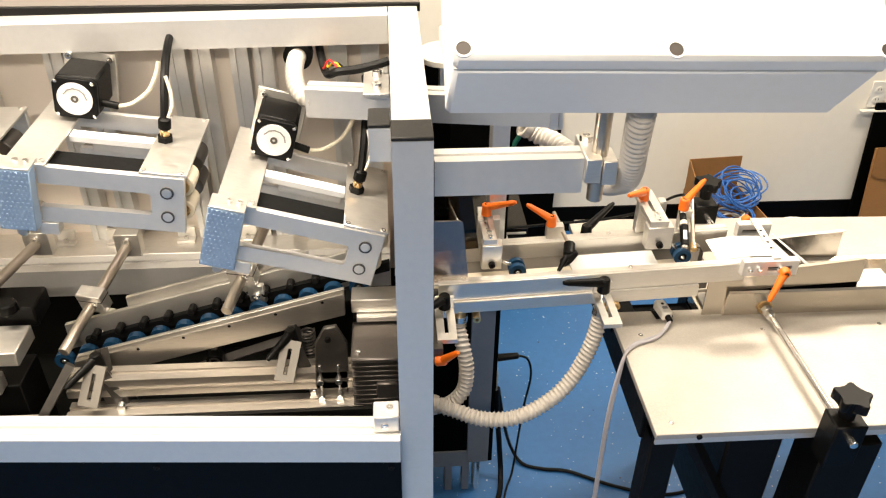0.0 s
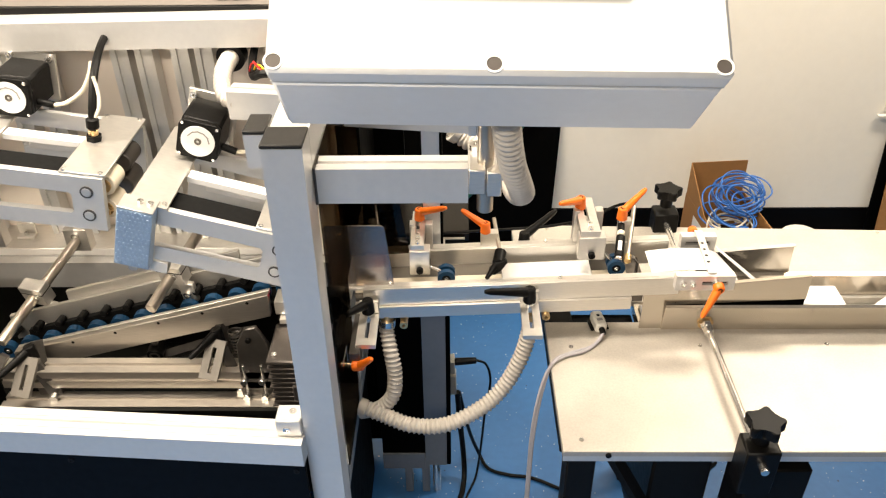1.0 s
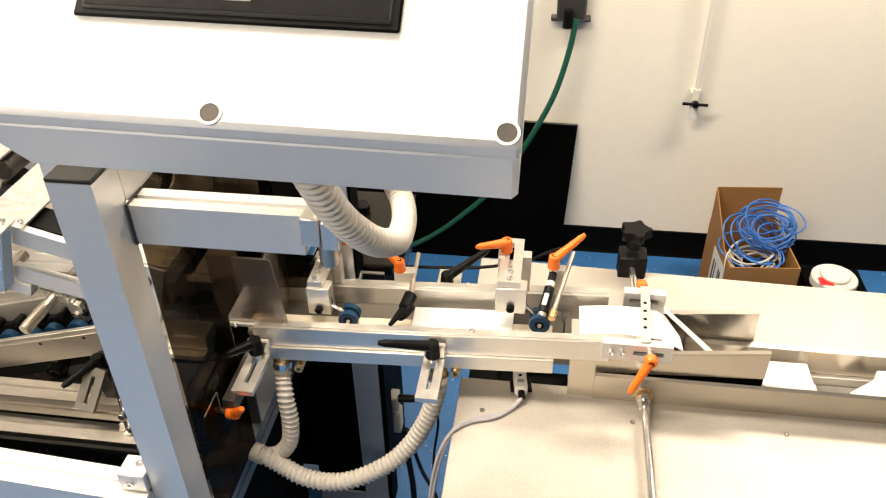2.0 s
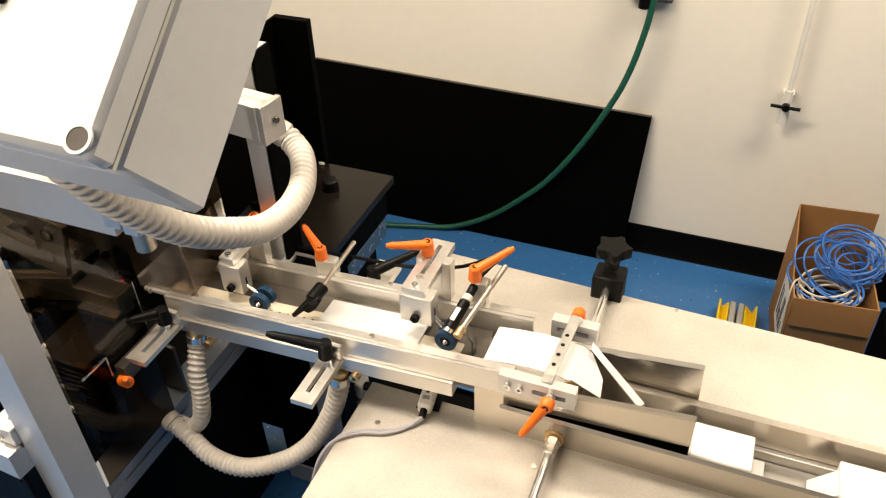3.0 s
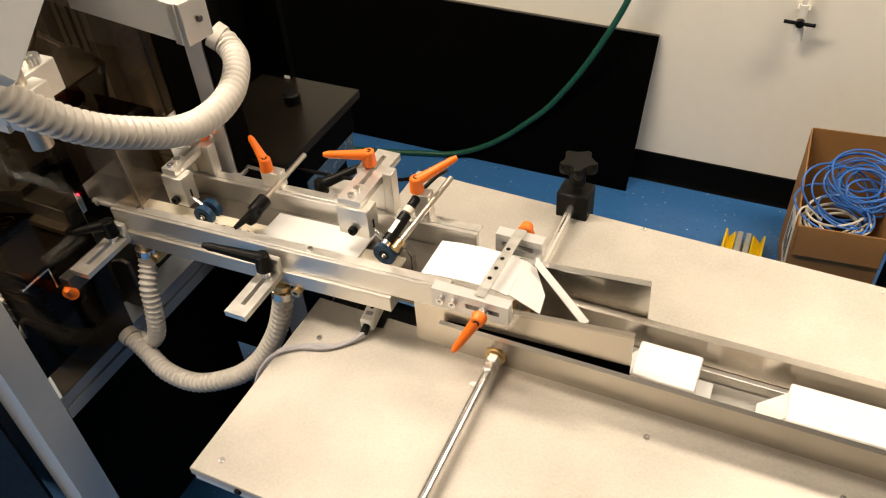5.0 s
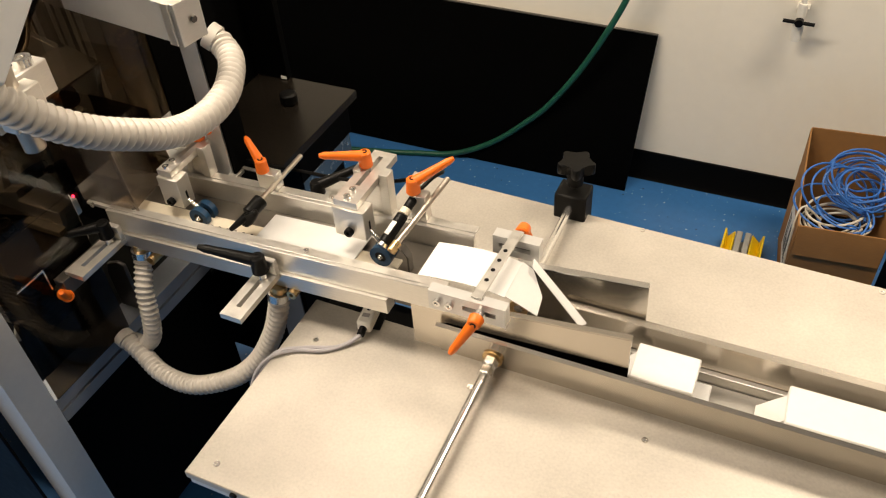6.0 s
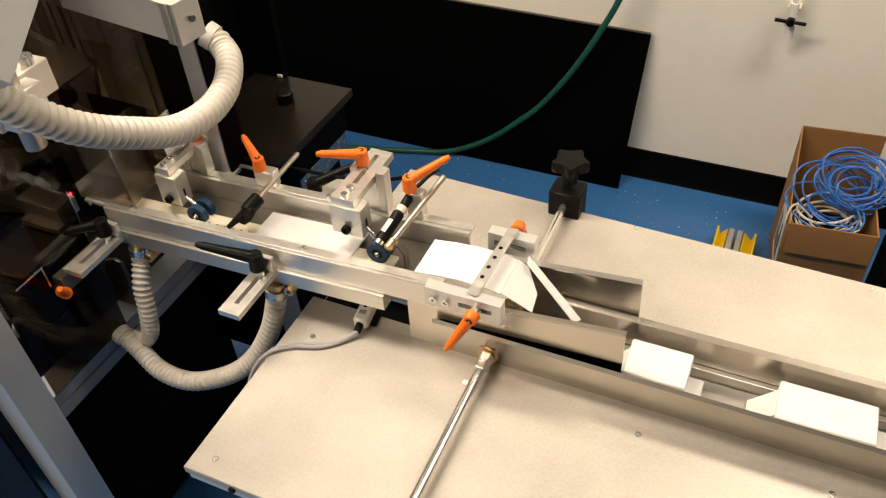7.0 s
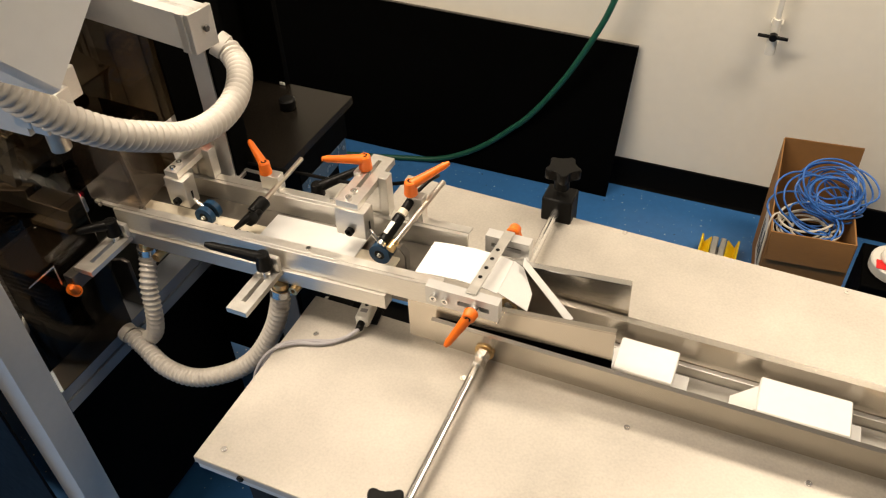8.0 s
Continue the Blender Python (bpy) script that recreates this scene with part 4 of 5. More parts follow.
# slotted foot plates with black levers under the near rail edge
def slot_bracket(x0, x1, z, y0, lever_piv, lever_tip):
    t = thing("slot_bracket", "slotted aluminium bracket under the rail edge", "bracket", "slotted brackets", at=((x0 + x1) / 2, 1.2, z))
    xm = (x0 + x1) / 2
    bm = slot_plate(B(), x0, x1, y0, 1.2155, z, z + 0.010, xm - 0.004, xm + 0.004, y0 + 0.022, 1.19)
    part("plate", bm, ALU, t)
    part("upstand", bx(B(), x0, x1, 1.2065, 1.2155, z + 0.0105, z + 0.040, 0.001), ALU, t)
    clamp_lever(lever_piv, lever_tip, (0, 0, -1), 0.034, 0.0135, BLACK, "black clamp lever on a slotted bracket", "black levers", stud=0.012)


slot_bracket(0.474, 0.512, 0.941, 1.105, (0.492, 1.196, 0.998), (0.400, 1.172, 1.008))
slot_bracket(0.142, 0.182, 0.914, 1.108, (0.161, 1.198, 0.968), (0.118, 1.150, 0.964))

# hoses under the rail
def hose_thing(name, pts, r, label, group, ends=True):
    t = thing(name, label, "hose", group, at=tuple(pts[-1]))
    part("tube", corrugated(B(), pts, r, 0.0104, 0.0036) if r < 0.0205 else corrugated(B(), pts, r, 0.0122, 0.0042, 24, (0.0, 0.05, 0.30, 0.85, 1.0, 0.55, 0.12)), HOSE, t)
    a, b = Vector(pts[0]), Vector(pts[1])
    e, f = Vector(pts[-1]), Vector(pts[-2])
    part("end_cuff", tube_ring(B(), e, e + (f - e).normalized() * 0.016, r * 1.04, r * 0.8), HOSE, t)
    if not ends:
        part("end_cuff", tube_ring(B(), a, a + (b - a).normalized() * 0.018, r * 1.05, r * 0.8), HOSE, t)
    if ends:
        a, b = Vector(pts[0]), Vector(pts[1])
        part("clip", tube_ring(B(), a, a + (b - a).normalized() * 0.014, r * 1.02, r * 0.8), STEEL, t, "steel hose clip")
        part("collar", cyl(B(), a - (b - a).normalized() * 0.012, a, r * 0.75, 16), BRASS, t)
    return t


hose_thing("corrugated_hose", [(0.196, 1.226, 0.893), (0.194, 1.222, 0.865), (0.203, 1.195, 0.825), (0.210, 1.18, 0.775), (0.203, 1.172, 0.722), (0.172, 1.171, 0.684), (0.129, 1.178, 0.668)], 0.0175, "white corrugated suction hose from rail into machine", "suction hoses")
hose_thing("corrugated_hose", [(0.500, 1.215, 0.905), (0.496, 1.208, 0.87), (0.480, 1.193, 0.812), (0.445, 1.172, 0.748), (0.395, 1.150, 0.705), (0.32, 1.128, 0.678), (0.245, 1.130, 0.674), (0.180, 1.150, 0.686), (0.129, 1.162, 0.700)], 0.0185, "white corrugated suction hose looping below the rail", "suction hoses")
t = thing("vacuum_fitting", "small brass push fitting under the rail", "fitting", "fittings", at=(0.53, 1.222, 0.905))
part("body", tube_ring(B(), (0.530, 1.208, 0.912), (0.530, 1.235, 0.912), 0.0085, 0.004, 14), BRASS, t)
t = thing("vacuum_fitting", "small brass push fitting under the rail", "fitting", "fittings", at=(0.232, 1.222, 0.880))
part("body", tube_ring(B(), (0.232, 1.208, 0.890), (0.232, 1.235, 0.890), 0.0085, 0.004, 14), BRASS, t)


# ---- the machine ----
F = thing("packaging_machine", "packaging machine with a frame of anodised aluminium profiles", "machine", at=(0.0, 1.4, 0.0))
part("front_post", profile_z(B(), 0.0, 1.4515, 0.062, 0.123, 0.929, 0.990), ANOD, F)
part("post_cap", bx(B(), 0.0615, 0.1235, 0.9285, 0.9905, 1.452, 1.4585, 0.0015), BLACKCAP, F, "black plastic end cap")
part("top_side_bar", profile_y(B(), 0.9915, 1.95, 0.063, 0.123, 1.391, 1.4515, "", 0.008), ANOD, F)
part("stub_post", profile_z(B(), 1.396, 1.4515, 0.028, 0.0612, 0.975, 1.035), ANOD, F)
part("stub_cap", bx(B(), 0.0275, 0.0612, 0.9745, 1.0355, 1.452, 1.458, 0.0015), BLACKCAP, F, "black plastic end cap")
LX = -1.35
SKEW = Matrix.Translation((0.0625, 0.898, 0)) @ pose(0, 0, 0, 0, 0, -3.4) @ Matrix.Translation((-0.0625, -0.898, 0))


def skewed(bm):
    bmesh.ops.transform(bm, matrix=SKEW, verts=bm.verts)
    return bm


part("front_lower_bar", skewed(profile_x(B(), LX, 0.0612, 0.898, 0.960, 0.812, 0.868, "t", 0.010)), ANOD, F)
part("slot_lip", skewed(bx(B(), LX, 0.0610, 0.914, 0.917, 0.868, 0.8695, 0)), ANOD, F)
part("slot_lip", skewed(bx(B(), LX, 0.0610, 0.941, 0.944, 0.868, 0.8695, 0)), ANOD, F)
part("corner_block", bx(B(), 0.014, 0.0610, 0.919, 0.962, 0.8697, 0.908, 0.002), ANOD, F)
screw(F, (0.034, 0.919, 0.887), (0, -1, 0), 0.007, 0.003)
screw(F, (0.044, 0.944, 0.908), (0, 0, 1), 0.007, 0.003)
part("skirt_panel", skewed(bx(B(), LX, 0.0610, 0.904, 0.910, 0.06, 0.8115, 0.001)), NAVY, F, "dark navy skirt panel")
for x in (0.043, -0.394, -0.83):
    screw(F, SKEW @ Vector((x, 0.904, 0.790)), (0, -1, 0), 0.006, 0.002, BLACKMETAL)
bm = profile_x(B(), LX, 0.0615, 1.500, 1.560, 1.393, 1.4515, "")
bmesh.ops.transform(bm, matrix=Matrix.Translation((0.06, 0, 1.42)) @ pose(0, 0, 0, 0, -0.75, 0) @ Matrix.Translation((-0.06, 0, -1.42)), verts=bm.verts)
part("top_front_bar", bm, ANOD, F)
part("top_gasket", bx(B(), LX, 0.13, 1.5605, 1.572, 1.440, 1.4575, 0.001), BLACK, F)
part("lid_panel", bx(B(), LX, 0.13, 1.5725, 1.95, 1.4415, 1.4565, 0.001), COVER, F, "brown tinted lid panel")
part("lid_seam", bx(B(), LX, 0.129, 1.668, 1.673, 1.4566, 1.4580, 0), BLACK, F)
for x in (-0.55, -0.05):
    screw(F, (x, 1.628, 1.4565), (0, 0, 1), 0.006, 0.003)
part("latch", bx(B(), -0.165, -0.085, 1.600, 1.655, 1.4570, 1.485, 0.004), BLACK, F, "black lid latch")
part("lower_side_bar", profile_y(B(), 0.9915, 1.95, 0.066, 0.123, 0.640, 0.700, "r"), ANOD_GREY, F)
part("rear_skirt", bx(B(), LX, 0.129, 1.655, 1.661, 0.05, 0.699, 0.001), BLACKPANEL, F, "black rear skirt panel")
part("rear_post", profile_z(B(), 0.14, 0.949, 0.253, 0.314, 1.474, 1.534), ANOD_GREY, F)
part("rear_upper_post", profile_z(B(), 0.969, 1.386, 0.272, 0.308, 1.385, 1.437), ANOD, F)
part("rear_strip", bx(B(), 0.3145, 0.326, 1.476, 1.534, 0.14, 0.949, 0.001), BLACKPANEL, F, "black edge strip")
part("black_strip", bx(B(), 0.3085, 0.314, 1.3865, 1.437, 0.969, 1.386, 0.001), BLACKPANEL, F, "black edge strip")

# base cabinet behind
t = thing("base_cabinet", "black steel base cabinet with dark coated top", "cabinet", at=(0.25, 1.6, 0.0))
part("top_plate", bx(B(), 0.130, 0.372, 1.536, 1.729, 0.950, 0.968, 0), BROWNTOP, t, "dark powder-coated top plate")
part("top_plate_front", bx(B(), 0.20, 0.372, 1.440, 1.536, 0.950, 0.968, 0), BROWNTOP, t)
part("front_panel", bx(B(), 0.130, 0.252, 1.480, 1.492, 0.16, 0.949, 0.001), BLACKPANEL, t)
part("side_panel", bx(B(), 0.302, 0.312, 1.535, 1.73, 0.16, 0.949, 0.001), BLACKPANEL, t)
part("bottom_bar", profile_x(B(), 0.130, 0.252, 1.474, 1.534, 0.125, 0.185, ""), ANOD_GREY, t)
part("back_panel", bx(B(), 0.130, 0.30, 1.72, 1.73, 0.16, 0.949, 0.001), BLACKPANEL, t)
for x in (0.19, 0.24):
    part("foot", bx(B(), x, x + 0.022, 1.49, 1.52, 0.0, 0.1245, 0.002), ANOD_GREY, t)
part("foot", cyl(B(), (0.283, 1.504, 0.0), (0.283, 1.504, 0.139), 0.012, 14), STEEL, t)
part("knob", cyl(B(), (0.266, 1.640, 0.968), (0.266, 1.640, 0.992), 0.0175, 18, 0.003), BLACK, t, "black round knob")
part("side_apron", bx(B(), 0.362, 0.3655, 1.505, 1.70, 0.884, 0.9495, 0.0005), BLACKPANEL, t)
win = part("side_plate", prism(B(), [(1.508, 0.838), (1.690, 0.838), (1.690, 0.8835), (1.508, 0.8835)], "x", 0.362, 0.3655, 0.0005), BLUEPLATE, t, "blue-grey plastic plate with screws")
for yy in (1.525, 1.675):
    part("plate_screw", tube_ring(B(), (0.3655, yy, 0.868), (0.368, yy, 0.868), 0.004, 0.002, 12), STEEL, win)
part("tab", bx(B(), 0.196, 0.210, 1.717, 1.727, 0.9685, 0.976, 0.001), LABEL, t)
t = thing("tall_panel", "tall matt black panel behind the machine", "panel", at=(-0.1, 1.77, 0.968))
part("side_sheet", bx(B(), 0.1312, 0.137, 1.452, 1.718, 0.9685, 1.300, 0.001), BLACKPANEL, t)
part("sheet", bx(B(), 0.131, 0.212, 1.7185, 1.736, 0.9685, 1.300, 0.001), BLACKPANEL, t)

# plug and cables at the cabinet side
t = thing("cable_plug", "black cable plug in a grey wall connector", "plug", at=(0.36, 1.56, 0.5))
part("socket_block", bx(B(), 0.3155, 0.338, 1.545, 1.585, 0.43, 0.475, 0.003), GREYPLASTIC, t)
part("socket_block", bx(B(), 0.3155, 0.342, 1.545, 1.585, 0.35, 0.42, 0.003), GREYPLASTIC, t)
part("plug", cyl(B(), (0.338, 1.56, 0.465), (0.398, 1.56, 0.470), 0.011, 14, 0.002, 0.009), BLACK, t)
part("lead", cable(B(), [(0.398, 1.56, 0.470), (0.425, 1.56, 0.455), (0.438, 1.56, 0.39), (0.425, 1.56, 0.27), (0.415, 1.56, 0.12), (0.40, 1.53, 0.02), (0.37, 1.46, 0.006), (0.33, 1.3, 0.006)], 0.0035), BLACK, t)
t2 = thing("floor_cable", "thick black power cable on the blue floor", "cable", "floor cables", at=(0.37, 1.5, 0.0))
part("sheath", cable(B(), [(0.345, 1.57, 0.34), (0.352, 1.572, 0.22), (0.362, 1.565, 0.10), (0.365, 1.53, 0.02), (0.35, 1.45, 0.009), (0.30, 1.35, 0.009)], 0.0085), BLACK, t2)
t2 = thing("floor_cable", "thin black cable running over the floor", "cable", "floor cables", at=(0.6, 1.5, 0.0))
part("sheath", cable(B(), [(0.350, 1.58, 0.33), (0.38, 1.60, 0.15), (0.41, 1.62, 0.03), (0.44, 1.575, 0.006), (0.50, 1.55, 0.006), (0.58, 1.535, 0.006), (0.71, 1.47, 0.006), (0.86, 1.43, 0.006), (1.0, 1.475, 0.006), (1.15, 1.6, 0.006)], 0.0055), BLACK, t2)

# interior: back panel, profiles, bars
I = thing("machine_interior", "cream back panel with upright aluminium profiles", "machine panel", at=(-0.6, 1.62, 0.7))
part("back_panel", bx(B(), LX, 0.122, 1.640, 1.650, 0.70, 1.41, 0.001), INNERPANEL, I)
part("end_panel", bx(B(), LX - 0.012, LX - 0.001, 1.0, 1.65, 0.56, 1.41, 0.001), INNERPANEL, I)
for x in (-0.985, -0.83, -0.66, -0.585, -0.40, -0.345, -0.265, -0.212, -0.05, 0.02):
    part("upright_profile", profile_z(B(), 0.81, 1.40, x - 0.020, x + 0.020, 1.598, 1.638, "b", 0.014), ANOD, I)
part("cross_bar", profile_x(B(), LX, 0.05, 1.470, 1.53, 0.795, 0.868, "t"), ANOD, I)
for x in (-0.94, -0.74, -0.62, -0.45, -0.30, -0.13):
    part("angle_bracket", bx(bx(B(), x - 0.022, x + 0.022, 1.572, 1.597, 0.8685, 0.876, 0.001), x - 0.022, x + 0.022, 1.590, 1.5975, 0.8762, 0.905, 0.001), ALU, I)
    screw(I, (x, 1.582, 0.876), (0, 0, 1), 0.006, 0.008)
part("ledge", bx(B(), LX, 0.05, 1.531, 1.6395, 0.845, 0.8682, 0.001), ALU, I)
part("side_plate", bx(B(), 0.064, 0.072, 1.54, 1.64, 0.70, 1.37, 0.001), INNERPANEL, I)
# Pan and panels all get the near-black that gives the cavity its shade.
t = thing("base_pan", "dark steel base pan under the feed conveyor, deepened for shade", "base plate", at=(-0.6, 1.3, 0.55))
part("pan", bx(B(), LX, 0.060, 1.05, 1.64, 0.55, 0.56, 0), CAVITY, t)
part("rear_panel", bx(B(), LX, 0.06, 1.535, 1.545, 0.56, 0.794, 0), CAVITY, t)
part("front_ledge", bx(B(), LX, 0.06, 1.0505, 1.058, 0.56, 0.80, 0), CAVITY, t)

# side guard of clear sheet, tinted dark to dim the interior behind it
t = thing("side_guard", "clear acrylic side guard in the machine opening, darkened for the dim interior", "guard", at=(0.1, 1.5, 0.70))
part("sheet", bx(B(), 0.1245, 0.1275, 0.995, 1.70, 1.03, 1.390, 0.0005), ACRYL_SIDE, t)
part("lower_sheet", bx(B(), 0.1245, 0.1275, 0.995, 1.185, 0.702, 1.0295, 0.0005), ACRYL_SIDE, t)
part("edge_strip", bx(B(), 0.1243, 0.1277, 1.1852, 1.1866, 0.93, 1.0295, 0), STEEL, t)
part("corner_edge", bx(B(), 0.1279, 0.1295, 1.025, 1.083, 0.942, 0.9445, 0), STEEL, t, "bright polished sheet edge")
part("corner_edge", bx(B(), 0.1279, 0.1295, 1.0805, 1.083, 0.901, 0.9415, 0), STEEL, t)
part("black_backing", bx(B(), 0.10, 0.108, 1.0, 1.44, 0.16, 0.638, 0.001), BLACKPANEL, t, "black lower panel")

# smoked guard over the rail
t = thing("rail_guard", "bent smoked acrylic guard over the rail entry", "guard", at=(0.14, 1.24, 0.965))
bm = prism(B(), [(0.085, 0.968), (0.214, 0.974), (0.200, 1.117), (0.193, 1.121), (0.080, 1.121)], "y", 1.238, 1.2405)
part("front_sheet", bm, ACRYL, t)
bm = bx(B(), 0, 0.0025, 0, 0.10, 0, 0.15, 0.0005, pose(0.200, 1.241, 0.972, 0, -5, 8))
part("side_sheet", bm, ACRYL, t)
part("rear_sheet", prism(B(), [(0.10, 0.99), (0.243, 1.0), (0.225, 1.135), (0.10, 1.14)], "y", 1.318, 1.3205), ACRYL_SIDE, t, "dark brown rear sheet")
part("foot_strip", bx(B(), 0.10, 0.214, 1.2305, 1.2375, 0.966, 0.9725, 0.0005), ALU, t)
for x in (0.115, 0.205):
    screw(t, (x, 1.2305, 0.9695), (0, -1, 0), 0.0042, 0.004)

# arms and control box
t = thing("support_arm", "aluminium profile arm with clamp block carrying the control box", "arm", at=(0.25, 1.01, 1.33))
part("beam", profile_x(B(), 0.124, 0.362, 0.985, 1.03, 1.327, 1.388, "t"), ANOD, t)
part("joint_plate", bx(B(), 0.1232, 0.1275, 0.984, 1.031, 1.325, 1.390, 0.0005), DARKSTEEL, t)
part("clamp_block", bx(B(), 0.3625, 0.3880, 0.972, 1.062, 1.350, 1.3925, 0.0015), ALU, t)
part("clamp_block", bx(B(), 0.3900, 0.4130, 0.972, 1.024, 1.346, 1.3880, 0.0015), ALU, t)
screw(t, (0.3755, 1.040, 1.3925), (0, 0, 1), 0.0115, 0.010)
part("clamp_bolt", cyl(B(), (0.413, 1.005, 1.366), (0.422, 1.005, 1.366), 0.009, 14), STEEL, t)
part("mast", cyl(B(), (0.3890, 1.000, 1.306), (0.3890, 1.000, 1.66), 0.0130, 24), SHAFT, t, "round steel mast")
t = thing("support_arm", "slotted aluminium profile arm behind the control box", "arm", at=(0.16, 1.31, 1.30))
ARM = Matrix.Translation((0.392, 1.277, 0)) @ pose(0, 0, 0, 0, 0, -8.5)


def on_arm(bm):
    bmesh.ops.transform(bm, matrix=ARM, verts=bm.verts)
    return bm


part("beam", on_arm(profile_x(B(), -0.500, -0.0105, 0, 0.045, 1.300, 1.358, "t")), ANOD, t)
part("end_plate", on_arm(bx(B(), -0.010, 0, -0.0015, 0.0465, 1.297, 1.361, 0.001)), ALU, t)
part("end_bolt", on_arm(cyl(B(), (0, 0.026, 1.330), (0.005, 0.026, 1.330), 0.0055, 6)), DARKSTEEL, t)
part("side_cap", on_arm(bx(B(), -0.026, -0.0105, -0.0035, -0.0005, 1.2975, 1.3605, 0.0005)), ALU, t)
part("top_plate", bx(B(), 0.011, 0.0615, 1.298, 1.425, 1.3605, 1.3685, 0.001), ALU, t)
for yy in (1.325, 1.385):
    screw(t, (0.038, yy, 1.3685), (0, 0, 1), 0.0095, 0.012)
part("cap_screw", cyl(B(), (0.055, 1.405, 1.3685), (0.055, 1.405, 1.392), 0.006, 12), WHITEPLASTIC, t)
part("disc_mount", cyl(B(), (0.186, 1.487, 1.366), (0.186, 1.487, 1.380), 0.066, 32, 0.002), OUTLET, t, "white round mounting disc")
part("disc_stem", cyl(cyl(B(), (0.186, 1.487, 1.380), (0.186, 1.487, 1.43), 0.020, 20), (0.186, 1.487, 1.43), (0.186, 1.487, 1.62), 0.010, 16), OUTLET, t)
part("disc_post", bx(B(), 0.166, 0.206, 1.467, 1.507, 1.28, 1.3655, 0.001), ANOD, t)

ang = math.degrees(math.atan2(0.052, 0.060))
CB = pose(0.1345, 0.7310, 1.650, ang, 1.4, 0.5)
CW, CH, CD = 0.514, 0.36, 0.150
t = thing("control_box", "white plastic control box with grey operator panel", "control box", m=CB)
bm = B()
bx(bm, 0.001, CW - 0.001, 0.001, CH - 0.001, -CD, -0.0305, 0.006)
part("body", bm, WHITEPLASTIC, t, local=True)
lid = part("lid", bx(B(), 0, CW, 0, CH, -0.0295, 0.0, 0.005), WHITEPLASTIC, t, local=True)
part("seam", bx(B(), 0.0018, CW - 0.0018, 0.0018, CH - 0.0018, -0.0315, -0.028, 0), OUTLET, t, local=True)
for x in (0.010, CW / 2 - 0.006, CW - 0.012):
    for y in (0.012, CH - 0.012):
        part("screw_well", tube_ring(B(), (x, y, -0.001), (x, y, 0.0012), 0.0110, 0.0085, 24), WHITEPLASTIC, lid, local=True)
        part("lid_screw", cyl(B(), (x, y, -0.001), (x, y, 0.0008), 0.0086, 20, 0.0004), WELL, lid, local=True)
pn = part("operator_panel", bx(B(), 0.118, 0.398, 0.100, 0.308, 0.0005, 0.006, 0.003), LENSGREY, t, "dark grey operator panel", local=True)
part("panel_frame", bx(B(), 0.112, 0.404, 0.094, 0.314, 0.0, 0.004, 0.002), BLACK, pn, local=True)
part("panel_rim", bx(B(), 0.122, 0.394, 0.104, 0.304, 0.0061, 0.0066, 0), BLACK, pn, local=True)
part("white_key", bx(B(), 0.238, 0.272, 0.114, 0.132, 0.006, 0.0072, 0.001), SCREEN_W, pn, local=True)
part("display", bx(B(), 0.15, 0.366, 0.158, 0.283, 0.006, 0.0068, 0.001), BLACK, pn, local=True)
LED = bpy.data.materials.new("green_led")
LED.use_nodes = True
LED.node_tree.nodes["Principled BSDF"].inputs["Emission Color"].default_value = (0.25, 1.0, 0.05, 1)
LED.node_tree.nodes["Principled BSDF"].inputs["Emission Strength"].default_value = 1.2
part("green_lamp", cyl(B(), (0.325, 0.124, 0.0062), (0.325, 0.124, 0.0078), 0.004, 12, 0.0003), LED, pn, local=True)
part("mount_plate", bx(B(), 0.20, 0.32, 0.10, 0.24, -CD - 0.008, -CD, 0.001), ALU, t, local=True)
# hose from the box to the rear arm
hose_thing("corrugated_hose", [(0.405, 0.865, 1.575), (0.412, 0.90, 1.50), (0.425, 0.945, 1.42), (0.440, 0.99, 1.362), (0.450, 1.035, 1.320), (0.456, 1.093, 1.281), (0.453, 1.14, 1.252), (0.449, 1.19, 1.233), (0.444, 1.24, 1.225), (0.432, 1.29, 1.224), (0.412, 1.333, 1.228), (0.391, 1.364, 1.232), (0.371, 1.382, 1.234), (0.350, 1.392, 1.244), (0.334, 1.390, 1.254)], 0.021, "thick white corrugated hose looping from the control box", "suction hoses", False)
hose_thing("corrugated_hose", [(-0.122, 1.60, 1.366), (-0.126, 1.53, 1.368), (-0.130, 1.46, 1.360), (-0.124, 1.41, 1.344), (-0.110, 1.380, 1.333), (-0.085, 1.366, 1.330)], 0.019, "white corrugated hose entering the rear arm", "suction hoses", False)
solo("hose_grommet", tube_ring(B(), (-0.127, 1.505, 1.366), (-0.126, 1.535, 1.367), 0.030, 0.0185), BLACK, "black rubber hose grommet", "grommet")
solo("cable_loom", cable(B(), [(-0.090, 1.60, 1.372), (-0.078, 1.50, 1.370), (-0.062, 1.42, 1.362), (-0.040, 1.395, 1.376), (0.0, 1.395, 1.380), (0.042, 1.40, 1.388), (0.0625, 1.402, 1.394)], 0.0085), BLACK, "black wrapped cable loom", "cable")
for k, mat in enumerate((RED, YELLOW, BLACK)):
    solo("loom_wire", cable(B(), [(-0.072 + k * 0.008, 1.46, 1.365), (-0.068 + k * 0.010, 1.422, 1.372 + k * 0.003), (-0.055 + k * 0.010, 1.408, 1.396 - k * 0.004), (-0.040 + k * 0.006, 1.400, 1.382)], 0.002), mat, "thin coloured loom wire", "cable", "loom wires")


